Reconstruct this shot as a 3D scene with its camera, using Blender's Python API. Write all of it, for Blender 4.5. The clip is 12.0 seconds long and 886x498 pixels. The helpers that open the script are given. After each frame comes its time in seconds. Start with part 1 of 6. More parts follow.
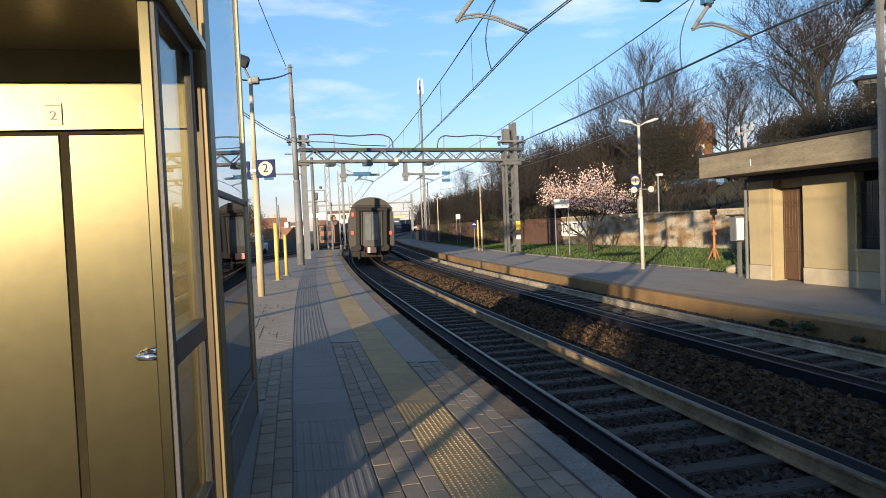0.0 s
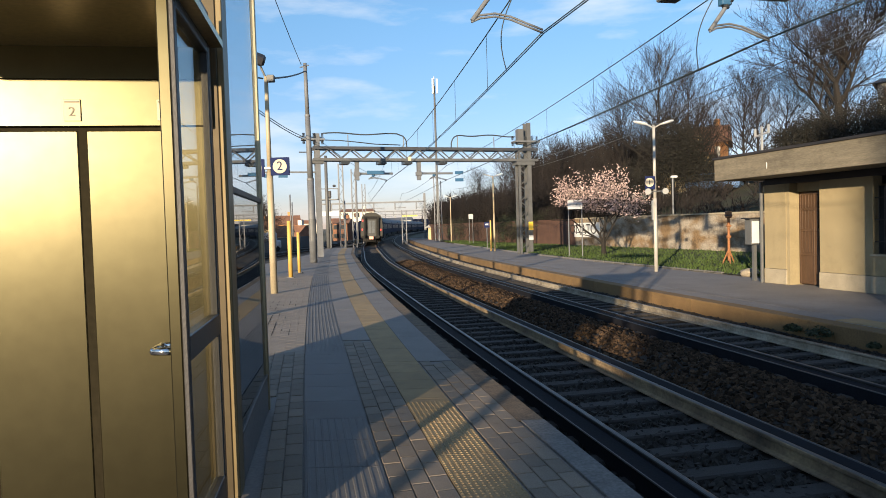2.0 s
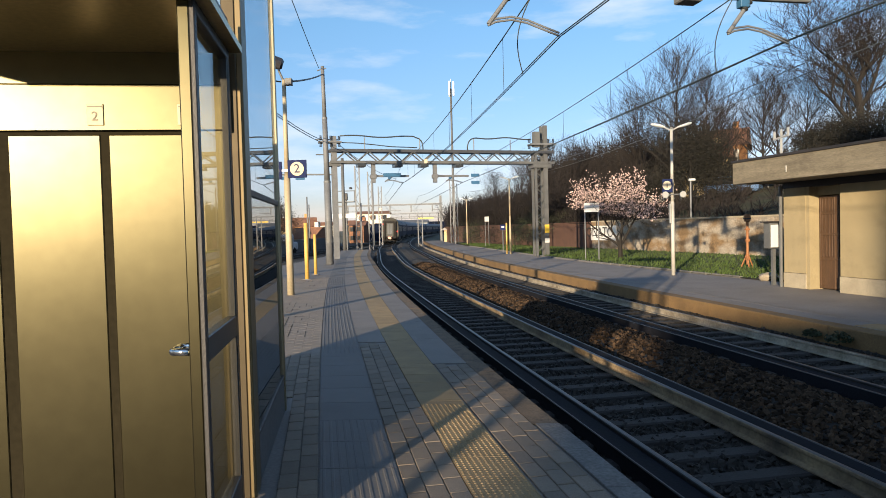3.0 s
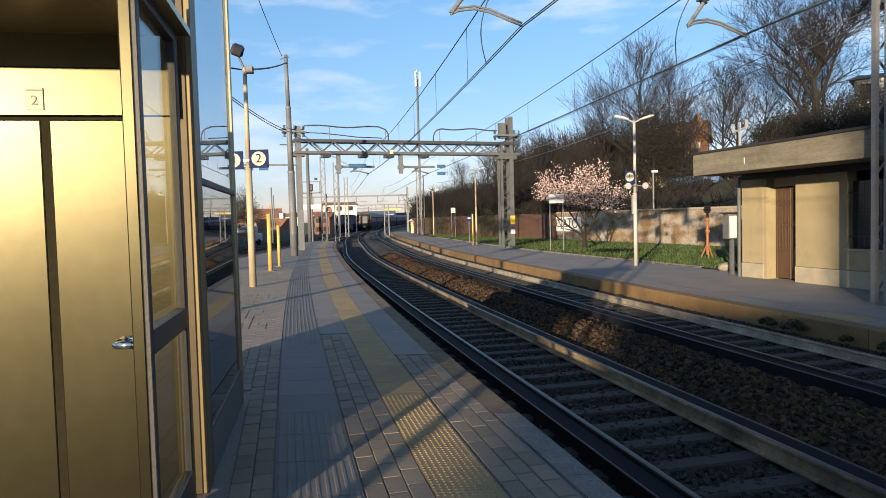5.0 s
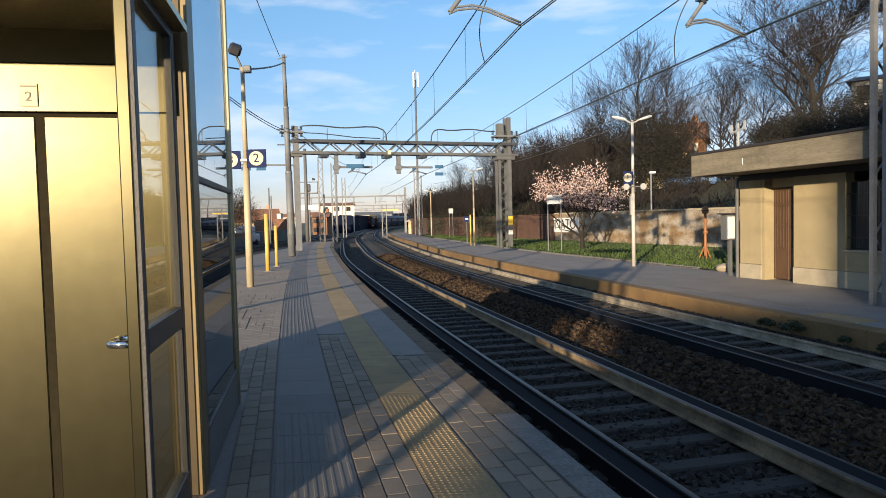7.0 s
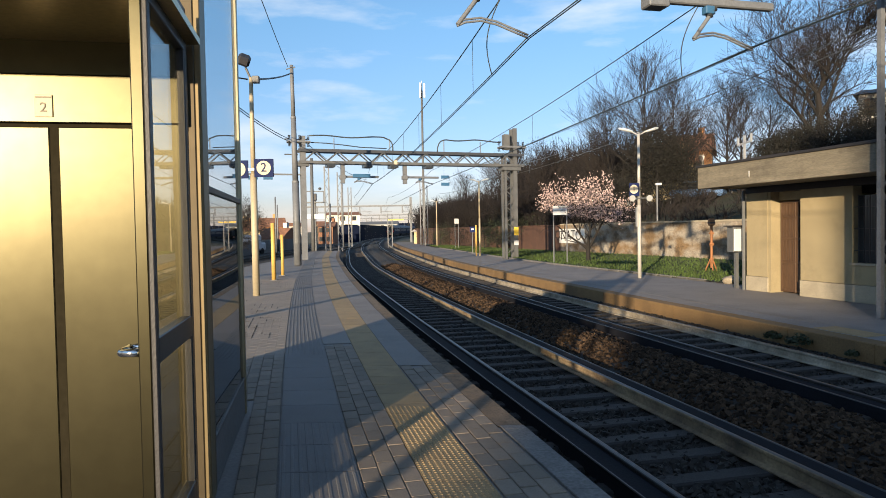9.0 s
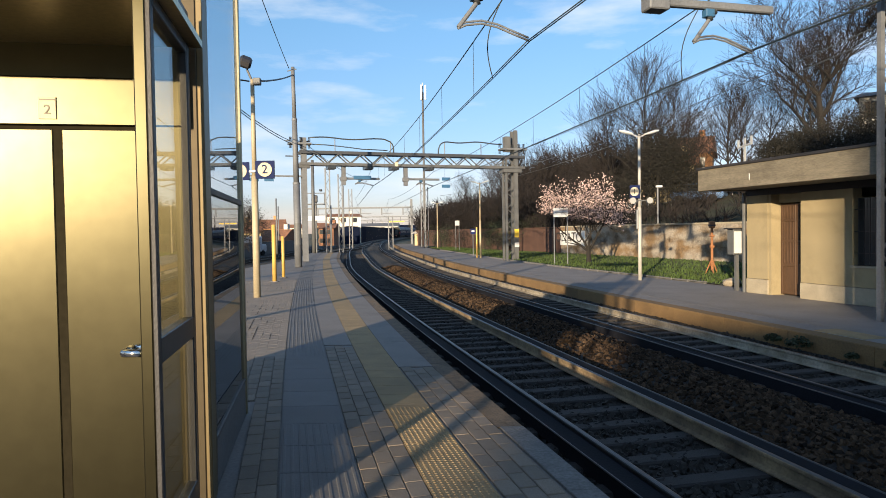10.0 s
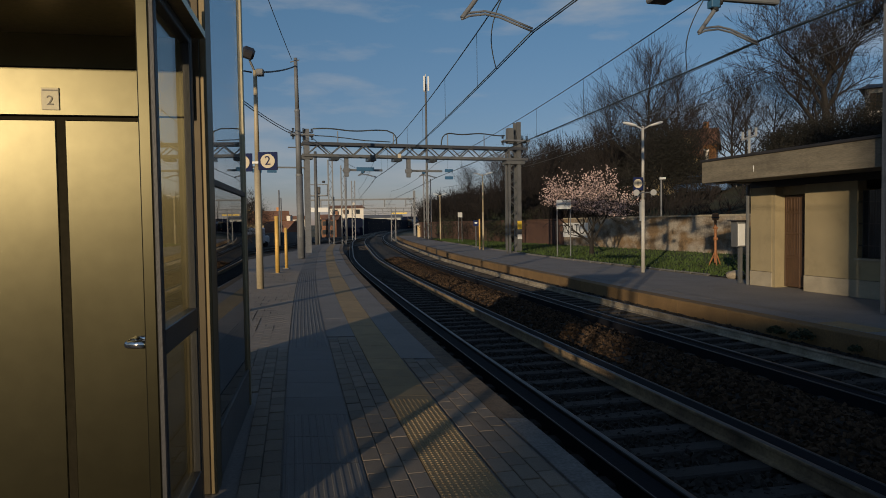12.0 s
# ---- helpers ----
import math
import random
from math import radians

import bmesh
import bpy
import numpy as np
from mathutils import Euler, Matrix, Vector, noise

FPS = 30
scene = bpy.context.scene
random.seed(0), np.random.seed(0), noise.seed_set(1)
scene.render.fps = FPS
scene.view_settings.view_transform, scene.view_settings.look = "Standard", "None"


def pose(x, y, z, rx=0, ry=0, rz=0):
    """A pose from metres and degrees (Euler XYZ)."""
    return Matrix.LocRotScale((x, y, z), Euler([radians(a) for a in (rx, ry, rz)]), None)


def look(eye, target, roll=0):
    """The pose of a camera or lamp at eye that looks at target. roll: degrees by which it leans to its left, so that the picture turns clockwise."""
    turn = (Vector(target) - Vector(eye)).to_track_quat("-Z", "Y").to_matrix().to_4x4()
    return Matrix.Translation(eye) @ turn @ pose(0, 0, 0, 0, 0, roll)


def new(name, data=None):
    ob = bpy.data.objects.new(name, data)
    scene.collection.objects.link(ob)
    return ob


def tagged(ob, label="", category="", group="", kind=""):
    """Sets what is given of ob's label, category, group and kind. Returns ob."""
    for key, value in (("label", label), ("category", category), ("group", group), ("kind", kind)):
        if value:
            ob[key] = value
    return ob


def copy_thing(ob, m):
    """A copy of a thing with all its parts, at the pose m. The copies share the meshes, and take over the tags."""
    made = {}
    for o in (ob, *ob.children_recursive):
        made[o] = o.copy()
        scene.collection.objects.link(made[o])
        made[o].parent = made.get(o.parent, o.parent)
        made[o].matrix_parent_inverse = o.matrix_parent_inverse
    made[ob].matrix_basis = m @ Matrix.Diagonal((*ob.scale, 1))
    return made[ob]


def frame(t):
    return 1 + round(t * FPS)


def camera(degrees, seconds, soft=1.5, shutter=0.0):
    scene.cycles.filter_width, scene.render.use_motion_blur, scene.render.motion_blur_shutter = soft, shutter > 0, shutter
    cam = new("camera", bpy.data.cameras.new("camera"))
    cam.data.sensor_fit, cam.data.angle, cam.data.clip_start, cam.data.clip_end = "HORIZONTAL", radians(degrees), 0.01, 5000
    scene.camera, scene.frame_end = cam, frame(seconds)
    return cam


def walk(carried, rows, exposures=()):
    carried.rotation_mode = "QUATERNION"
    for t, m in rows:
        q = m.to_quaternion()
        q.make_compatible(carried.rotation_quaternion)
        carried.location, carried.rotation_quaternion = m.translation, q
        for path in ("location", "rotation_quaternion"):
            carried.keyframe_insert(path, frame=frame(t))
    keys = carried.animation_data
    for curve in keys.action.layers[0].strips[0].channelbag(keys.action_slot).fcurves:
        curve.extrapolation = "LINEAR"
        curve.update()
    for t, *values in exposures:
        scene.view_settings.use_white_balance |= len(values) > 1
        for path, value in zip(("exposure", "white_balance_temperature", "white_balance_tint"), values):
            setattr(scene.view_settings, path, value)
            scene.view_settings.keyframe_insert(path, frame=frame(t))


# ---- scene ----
cam = camera(67.5, 12.0, 0.9)
PATH = [
    (0, (-0.032, -0.013, 1.685), (-0.016, 2.086, 1.610), -2.4),
    (0.5, (-0.013, -0.008, 1.691), (-0.106, 2.087, 1.617), -2.2),
    (1, (-0.009, -0.024, 1.698), (-0.097, 2.073, 1.636), -2.1),
    (1.5, (-0.024, -0.014, 1.686), (-0.068, 2.085, 1.622), -1.9),
    (2, (-0.035, -0.016, 1.685), (-0.058, 2.082, 1.610), -1.7),
    (2.5, (-0.049, -0.015, 1.687), (-0.092, 2.084, 1.609), -1),
    (3, (-0.029, -0.042, 1.691), (-0.102, 2.055, 1.625), -1.5),
    (3.5, (0.003, 0.003, 1.681), (-0.007, 2.102, 1.607), -1.3),
    (5.5, (0.036, 0.007, 1.677), (0.067, 2.105, 1.579), -1.5),
    (6, (0.030, 0.020, 1.679), (0.059, 2.118, 1.587), -1.6),
    (6.5, (0.029, 0.035, 1.671), (0.063, 2.131, 1.574), -1.6),
    (7, (0.026, 0.046, 1.664), (0.064, 2.144, 1.570), -1.4),
    (9, (0.011, 0.022, 1.674), (0.033, 2.121, 1.612), -1),
    (9.5, (0.007, 0.004, 1.676), (0.024, 2.103, 1.615), -0.9),
    (10, (0.014, -0.006, 1.674), (0.034, 2.094, 1.618), -0.9),
    (10.5, (0.015, -0.012, 1.674), (0.034, 2.087, 1.616), -0.8),
    (11, (0.012, 0.004, 1.664), (0.040, 2.103, 1.605), -0.4),
    (11.5, (0.004, 0.003, 1.667), (0.013, 2.102, 1.581), -0.7),
    (12, (0.008, 0.003, 1.675), (0.019, 2.101, 1.593), -0.8),
]
walk(cam, [(t, look(eye, target, roll)) for t, eye, target, roll in PATH],
     exposures=((0, 1.28), (0.6, 1.12), (11.5, 1.12), (11.8, 0.38), (12, -0.36)))

# ---- light ----
SUN_EL, SUN_AZ = 8.0, 22.0          # degrees; the light travels towards +y and a little to +x
sun = new("sun", bpy.data.lights.new("sun", "SUN"))
sun.data.energy, sun.data.angle, sun.data.color = 5.0, radians(0.6), (1.0, 0.79, 0.53)
_d = Vector((math.sin(radians(SUN_AZ)) * math.cos(radians(SUN_EL)), math.cos(radians(SUN_AZ)) * math.cos(radians(SUN_EL)), -math.sin(radians(SUN_EL))))
sun.matrix_world = look((0, -20, 30), Vector((0, -20, 30)) + _d)

world = bpy.data.worlds.new("sky")
scene.world = world
world.use_nodes = True
wn, wl = world.node_tree.nodes, world.node_tree.links
wbg = wn["Background"]
sky = wn.new("ShaderNodeTexSky")
sky.sky_type, sky.sun_disc = "NISHITA", False
sky.sun_elevation, sky.sun_rotation = radians(24), radians(180 + SUN_AZ)
sky.air_density, sky.dust_density, sky.ozone_density = 1.0, 0.3, 2.5
wco = wn.new("ShaderNodeTexCoord")
wmap = wn.new("ShaderNodeMapping")
wmap.inputs["Scale"].default_value = (2.2, 2.2, 9.0)
wnoise = wn.new("ShaderNodeTexNoise")
wnoise.inputs["Scale"].default_value, wnoise.inputs["Detail"].default_value, wnoise.inputs["Roughness"].default_value = 1.7, 7.0, 0.55
wramp = wn.new("ShaderNodeValToRGB")
wramp.color_ramp.elements[0].position, wramp.color_ramp.elements[1].position = 0.49, 0.74
wramp.color_ramp.elements[1].color = (0.75, 0.75, 0.75, 1)
wmix = wn.new("ShaderNodeMixRGB")
wmix.inputs["Color2"].default_value = (6.6, 6.9, 7.3, 1)
wl.new(wco.outputs["Generated"], wmap.inputs["Vector"])
wl.new(wmap.outputs["Vector"], wnoise.inputs["Vector"])
wl.new(wnoise.outputs["Fac"], wramp.inputs["Fac"])
wl.new(wramp.outputs["Color"], wmix.inputs["Fac"])
wtint = wn.new("ShaderNodeMixRGB")
wtint.blend_type, wtint.inputs["Fac"].default_value = "MULTIPLY", 1.0
wsep = wn.new("ShaderNodeSeparateXYZ")
whaze = wn.new("ShaderNodeValToRGB")
whaze.color_ramp.elements[0].color, whaze.color_ramp.elements[1].color = (0.70, 0.60, 0.74, 1), (0.90, 1.12, 1.17, 1)
whaze.color_ramp.elements[1].position = 0.30
wl.new(wco.outputs["Generated"], wsep.inputs["Vector"])
wl.new(wsep.outputs["Z"], whaze.inputs["Fac"])
wl.new(whaze.outputs["Color"], wtint.inputs["Color2"])
wl.new(sky.outputs["Color"], wtint.inputs["Color1"])
wl.new(wtint.outputs["Color"], wmix.inputs["Color1"])
wl.new(wmix.outputs["Color"], wbg.inputs["Color"])
wbg.inputs["Strength"].default_value = 0.069


# ---- materials ----
def mat(name, color, rough=0.7, metal=0.0, var=0.25, scale=3.0, fine=60.0, bump=0.15, second=None, stretch=(1, 1, 1), rnd=0.0, stain=0.0, spec=0.5, edge=(0.34, 0.68)):
    """A surface with broad stains, fine grain and fine relief; second: a colour that shows in patches; rnd: variation from piece to piece."""
    m = bpy.data.materials.new(name)
    m.use_nodes = True
    n, l = m.node_tree.nodes, m.node_tree.links
    b = n["Principled BSDF"]
    b.inputs["Roughness"].default_value, b.inputs["Metallic"].default_value = rough, metal
    b.inputs["Specular IOR Level"].default_value = spec
    co = n.new("ShaderNodeTexCoord")
    mp = n.new("ShaderNodeMapping")
    mp.inputs["Scale"].default_value = stretch
    l.new(co.outputs["Object"], mp.inputs["Vector"])
    big, small = n.new("ShaderNodeTexNoise"), n.new("ShaderNodeTexNoise")
    big.inputs["Scale"].default_value, big.inputs["Detail"].default_value = scale, 5
    small.inputs["Scale"].default_value, small.inputs["Detail"].default_value = fine, 4
    for q in (big, small):
        l.new(mp.outputs["Vector"], q.inputs["Vector"])
    r = n.new("ShaderNodeValToRGB")
    e = r.color_ramp.elements
    e[0].position, e[1].position = edge
    lo = second if second else tuple(c * (1 - var) for c in color)
    e[0].color, e[1].color = (*lo, 1), (*color, 1)
    l.new(big.outputs["Fac"], r.inputs["Fac"])
    mul = n.new("ShaderNodeMixRGB")
    mul.blend_type, mul.inputs["Fac"].default_value = "MULTIPLY", 1.0
    g = n.new("ShaderNodeMapRange")
    g.inputs["From Min"].default_value, g.inputs["From Max"].default_value = 0.3, 0.7
    g.inputs["To Min"].default_value, g.inputs["To Max"].default_value = 1 - var, 1 + var * 0.4
    l.new(small.outputs["Fac"], g.inputs["Value"])
    l.new(r.outputs["Color"], mul.inputs["Color1"])
    l.new(g.outputs["Result"], mul.inputs["Color2"])
    out = mul.outputs["Color"]
    if rnd:
        oi = n.new("ShaderNodeObjectInfo")
        ge = n.new("ShaderNodeNewGeometry")
        ad = n.new("ShaderNodeMath")
        ad.operation = "ADD"
        l.new(oi.outputs["Random"], ad.inputs[0])
        l.new(ge.outputs["Random Per Island"], ad.inputs[1])
        fr = n.new("ShaderNodeMath")
        fr.operation = "FRACT"
        l.new(ad.outputs[0], fr.inputs[0])
        mr = n.new("ShaderNodeMapRange")
        mr.inputs["To Min"].default_value, mr.inputs["To Max"].default_value = 1 - rnd, 1 + rnd * 0.6
        l.new(fr.outputs[0], mr.inputs["Value"])
        m2 = n.new("ShaderNodeMixRGB")
        m2.blend_type, m2.inputs["Fac"].default_value = "MULTIPLY", 1.0
        l.new(out, m2.inputs["Color1"])
        l.new(mr.outputs["Result"], m2.inputs["Color2"])
        out = m2.outputs["Color"]
    if stain:
        sn = n.new("ShaderNodeTexNoise")
        sn.inputs["Scale"].default_value, sn.inputs["Detail"].default_value, sn.inputs["Roughness"].default_value = 0.9, 8, 0.7
        l.new(co.outputs["Object"], sn.inputs["Vector"])
        sr = n.new("ShaderNodeMapRange")
        sr.inputs["From Min"].default_value, sr.inputs["From Max"].default_value = 0.5, 0.62
        sr.inputs["To Min"].default_value, sr.inputs["To Max"].default_value = 1.0, 1 - stain
        l.new(sn.outputs["Fac"], sr.inputs["Value"])
        m3 = n.new("ShaderNodeMixRGB")
        m3.blend_type, m3.inputs["Fac"].default_value = "MULTIPLY", 1.0
        l.new(out, m3.inputs["Color1"])
        l.new(sr.outputs["Result"], m3.inputs["Color2"])
        out = m3.outputs["Color"]
    l.new(out, b.inputs["Base Color"])
    if bump:
        bp = n.new("ShaderNodeBump")
        bp.inputs["Strength"].default_value, bp.inputs["Distance"].default_value = bump, 0.01
        l.new(small.outputs["Fac"], bp.inputs["Height"])
        l.new(bp.outputs["Normal"], b.inputs["Normal"])
    rr = n.new("ShaderNodeMapRange")
    rr.inputs["To Min"].default_value, rr.inputs["To Max"].default_value = max(0.02, rough - (0.1 if metal < 0.5 else 0.015)), min(1, rough + (0.1 if metal < 0.5 else 0.015))
    l.new(big.outputs["Fac"], rr.inputs["Value"])
    l.new(rr.outputs["Result"], b.inputs["Roughness"])
    return m


def glass_mat(name, tint, rough=0.02, through_amount=0.8):
    """A thin pane: clear, with real reflections."""
    m = bpy.data.materials.new(name)
    m.use_nodes = True
    n, l = m.node_tree.nodes, m.node_tree.links
    n.remove(n["Principled BSDF"])
    tr, gl, mx = n.new("ShaderNodeBsdfTransparent"), n.new("ShaderNodeBsdfGlossy"), n.new("ShaderNodeMixShader")
    tr.inputs["Color"].default_value = (*tint, 1)
    gl.inputs["Roughness"].default_value = rough
    mx.inputs["Fac"].default_value = 1 - through_amount
    l.new(tr.outputs["BSDF"], mx.inputs[1])
    l.new(gl.outputs["BSDF"], mx.inputs[2])
    l.new(mx.outputs["Shader"], n["Material Output"].inputs["Surface"])
    return m


def glow_mat(name, color, strength):
    m = bpy.data.materials.new(name)
    m.use_nodes = True
    b = m.node_tree.nodes["Principled BSDF"]
    b.inputs["Base Color"].default_value = (*color, 1)
    b.inputs["Emission Color"].default_value, b.inputs["Emission Strength"].default_value = (*color, 1), strength
    return m


M_STEEL = mat("brushed_steel", (0.077, 0.070, 0.042), 0.345, 1.0, 0.08, 1.6, 9, 0.004)
_sn = M_STEEL.node_tree
_tg = _sn.nodes.new("ShaderNodeTangent")      # the brushing runs upright and spreads highlights sideways
_tg.direction_type, _tg.axis = "RADIAL", "Z"
_sn.links.new(_tg.outputs["Tangent"], _sn.nodes["Principled BSDF"].inputs["Tangent"])
_sn.nodes["Principled BSDF"].inputs["Anisotropic"].default_value = 0.57
M_STEEL_FRAME = mat("satin_frame_steel", (0.36, 0.32, 0.22), 0.38, 1.0, 0.06, 1.5, 14, 0.008)
M_DARKFRAME = mat("dark_rubber_frame", (0.03, 0.03, 0.033), 0.5, 0.0, 0.2)
M_CHROME = mat("polished_steel", (0.75, 0.74, 0.72), 0.15, 1.0, 0.05, bump=0)
M_GLASS = glass_mat("door_glass", (0.94, 0.93, 0.87), 0.01, 0.70)
M_GLASS_CLEAR = glass_mat("clear_upper_glass", (0.96, 0.97, 0.95), 0.01, 0.85)
M_SOFFIT = mat("satin_soffit", (0.60, 0.50, 0.30), 0.36, 1.0, 0.15, 2.0, 30, 0.02)
M_CANOPY = mat("dark_canopy_front", (0.022, 0.019, 0.012), 0.9, 0.0, 0.2, 2.0, 30, 0.02, spec=0.02)
M_CLAD = mat("brass_toned_cladding", (0.13, 0.102, 0.065), 0.42, 0.8, 0.08, 1.5, 14, 0.01)
M_DARKSTEEL = mat("dark_anodised_frame", (0.085, 0.09, 0.095), 0.42, 0.7, 0.08, 1.5, 14, 0.01)
M_BRONZE = mat("dark_bronze_post", (0.075, 0.060, 0.038), 0.45, 0.7, 0.1, 1.5, 14, 0.01)
M_GLASS_SIDE = glass_mat("side_glass", (0.42, 0.50, 0.56), 0.01, 0.40)
M_GLASS_UP = glass_mat("coated_side_glass", (0.74, 0.80, 0.86), 0.01, 0.25)
M_CONC = mat("platform_concrete", (0.195, 0.178, 0.166), 0.75, 0, 0.2, 1.3, 45, 0.3, stain=0.15)
M_PAVER = mat("concrete_paver", (0.222, 0.182, 0.142), 0.85, 0, 0.25, 3.0, 90, 0.35, rnd=0.22, stain=0.2)
M_FARPAVER = mat("worn_warm_paver", (0.24, 0.205, 0.17), 0.85, 0, 0.15, 1.2, 60, 0.25, rnd=0.06, stain=0.12)
M_YELLOW_TILE = mat("yellowed_tactile_tile", (0.31, 0.222, 0.115), 0.9, 0, 0.2, 4.0, 80, 0.2, rnd=0.12)
M_GROOVE = mat("ribbed_tile", (0.132, 0.126, 0.124), 0.72, 0, 0.2, 3.0, 70, 0.2, rnd=0.1, stain=0.12)
M_COPING = mat("worn_coping", (0.16, 0.155, 0.15), 0.85, 0, 0.3, 5.0, 40, 0.4)
M_DIRT = mat("dirty_edge", (0.16, 0.115, 0.075), 0.95, 0, 0.4, 6.0, 50, 0.6)
M_BALLAST = mat("ballast_bed", (0.016, 0.013, 0.011), 0.95, 0, 0.45, 8.0, 60, 0.9)
M_STONE = mat("ballast_stone", (0.060, 0.038, 0.023), 0.95, 0, 0.35, 9.0, 60, 0.3, rnd=0.85, spec=0.2)
M_STONE_OILY = mat("oily_ballast_stone", (0.018, 0.015, 0.012), 0.85, 0, 0.35, 9.0, 60, 0.3, rnd=0.5)
M_LIGHTPOLE = mat("pale_grey_pole", (0.42, 0.41, 0.38), 0.6, 0.1, 0.12, 2.0, 30, 0.1)
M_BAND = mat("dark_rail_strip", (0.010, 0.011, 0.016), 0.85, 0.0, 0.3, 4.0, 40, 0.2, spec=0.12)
M_SLEEPER = mat("oily_sleeper", (0.035, 0.031, 0.030), 0.9, 0, 0.35, 3.0, 40, 0.4, stretch=(0.3, 3, 3), rnd=0.25)
M_RAIL = mat("rusty_rail", (0.022, 0.018, 0.017), 0.65, 0.4, 0.35, 4.0, 60, 0.3)
M_RAILTOP = mat("worn_rail_head", (0.085, 0.08, 0.08), 0.40, 1.0, 0.12, 5.0, 30, 0.03)
M_RAILWHITE = mat("whitewashed_rail_side", (0.27, 0.20, 0.115), 0.9, 0, 0.3, 2.0, 25, 0.3, second=(0.10, 0.07, 0.045), stain=0.3)
M_RAILCREAM = mat("pale_painted_rail_side", (0.34, 0.30, 0.235), 0.9, 0, 0.3, 2.0, 25, 0.3, second=(0.17, 0.14, 0.10), stain=0.35)
M_CURB = mat("ochre_curb", (0.20, 0.122, 0.050), 0.9, 0, 0.3, 1.6, 40, 0.3, rnd=0.2)
M_ASPHALT = mat("platform_asphalt", (0.215, 0.20, 0.195), 0.9, 0, 0.2, 0.8, 70, 0.3, stain=0.12)
M_GRASS_G = mat("grass_soil", (0.034, 0.048, 0.014), 0.95, 0, 0.5, 1.5, 30, 0.8)
M_GRASS = mat("grass_blade", (0.046, 0.082, 0.011), 0.8, 0, 0.3, 2.0, 20, 0, rnd=0.4)
M_EARTH = mat("brown_earth", (0.085, 0.065, 0.042), 0.95, 0, 0.4, 0.5, 12, 0.7, second=(0.05, 0.06, 0.025))
M_OLDWALL = mat("peeling_plaster_wall", (0.31, 0.275, 0.225), 0.9, 0, 0.35, 0.8, 9, 0.5, second=(0.19, 0.125, 0.065), stretch=(1, 1, 1.6), stain=0.55, edge=(0.41, 0.60))
M_BRICKRED = mat("brick_red_wall", (0.085, 0.043, 0.030), 0.9, 0, 0.3, 2.0, 30, 0.4)
M_PLASTER = mat("cream_plaster", (0.305, 0.252, 0.150), 0.9, 0, 0.16, 1.1, 50, 0.2, stain=0.14)
M_PLINTH = mat("stone_plinth", (0.33, 0.29, 0.215), 0.85, 0, 0.2, 3.0, 40, 0.3)
M_FASCIA = mat("board_marked_concrete", (0.185, 0.163, 0.122), 0.9, 0, 0.3, 1.5, 20, 0.4, stretch=(0.4, 0.4, 5), stain=0.25)
M_ROOFDARK = mat("roof_edge_metal", (0.035, 0.033, 0.035), 0.6, 0.3, 0.2)
M_WOODDOOR = mat("brown_wood_door", (0.085, 0.046, 0.024), 0.6, 0, 0.3, 5, 40, 0.3, stretch=(4, 4, 0.4))
M_BEAM = mat("dark_blue_grey_beam", (0.052, 0.058, 0.070), 0.6, 0.1, 0.2, 2.0, 30, 0.15)
M_STRIP = mat("satin_corner_strip", (0.17, 0.13, 0.068), 0.45, 0.5, 0.08, 1.5, 14, 0.01)
M_GALV = mat("galvanised_steel", (0.155, 0.165, 0.18), 0.65, 0.2, 0.2, 3.0, 30, 0.15)
M_GREYPAINT = mat("grey_painted_steel", (0.11, 0.115, 0.12), 0.6, 0.1, 0.2, 2.0, 30, 0.15)
M_CREAMPOLE = mat("cream_painted_pole", (0.40, 0.34, 0.23), 0.6, 0.1, 0.15, 2.0, 30, 0.1)
M_YELLOWPOLE = mat("yellow_painted_steel", (0.64, 0.40, 0.10), 0.55, 0.1, 0.2, 3.0, 40, 0.1)
M_WIRE = mat("dark_cable", (0.05, 0.06, 0.065), 0.6, 0.3, 0.2, bump=0)
M_COPPER = mat("weathered_copper_wire", (0.10, 0.12, 0.11), 0.5, 0.6, 0.2, bump=0)
M_SIGNBLUE = mat("sign_blue", (0.012, 0.020, 0.075), 0.7, 0, 0.1, bump=0, spec=0.1)
M_SIGNWHITE = mat("sign_cream", (0.52, 0.46, 0.35), 0.7, 0, 0.06, bump=0, spec=0.1)
M_SIGNPLAIN = mat("sign_white", (0.55, 0.56, 0.56), 0.5, 0, 0.06, bump=0)
M_SIGNBACK = mat("sign_grey_back", (0.30, 0.31, 0.31), 0.6, 0.2, 0.1, bump=0)
M_INK = mat("black_ink", (0.02, 0.02, 0.025), 0.6, 0, 0.1, bump=0)
M_INKWALL = mat("black_wall_paint", (0.012, 0.012, 0.014), 0.9, 0, 0.3, 5, 20, 0.2)
M_CYAN = mat("cyan_sign_film", (0.03, 0.11, 0.22), 0.6, 0, 0.15, bump=0)
M_INSUL = mat("dark_insulator", (0.035, 0.04, 0.045), 0.25, 0, 0.1, bump=0)
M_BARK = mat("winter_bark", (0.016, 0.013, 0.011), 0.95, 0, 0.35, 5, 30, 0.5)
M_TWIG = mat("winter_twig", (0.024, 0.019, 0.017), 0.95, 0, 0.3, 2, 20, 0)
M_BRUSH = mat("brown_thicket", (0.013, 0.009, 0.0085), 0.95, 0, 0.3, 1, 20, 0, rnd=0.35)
M_BLOSSOM = mat("pale_blossom", (0.66, 0.50, 0.47), 0.8, 0, 0.15, 3, 20, 0, rnd=0.2)
M_EVERGREEN = mat("evergreen_leaf", (0.032, 0.045, 0.018), 0.8, 0, 0.3, 2, 20, 0, rnd=0.45)
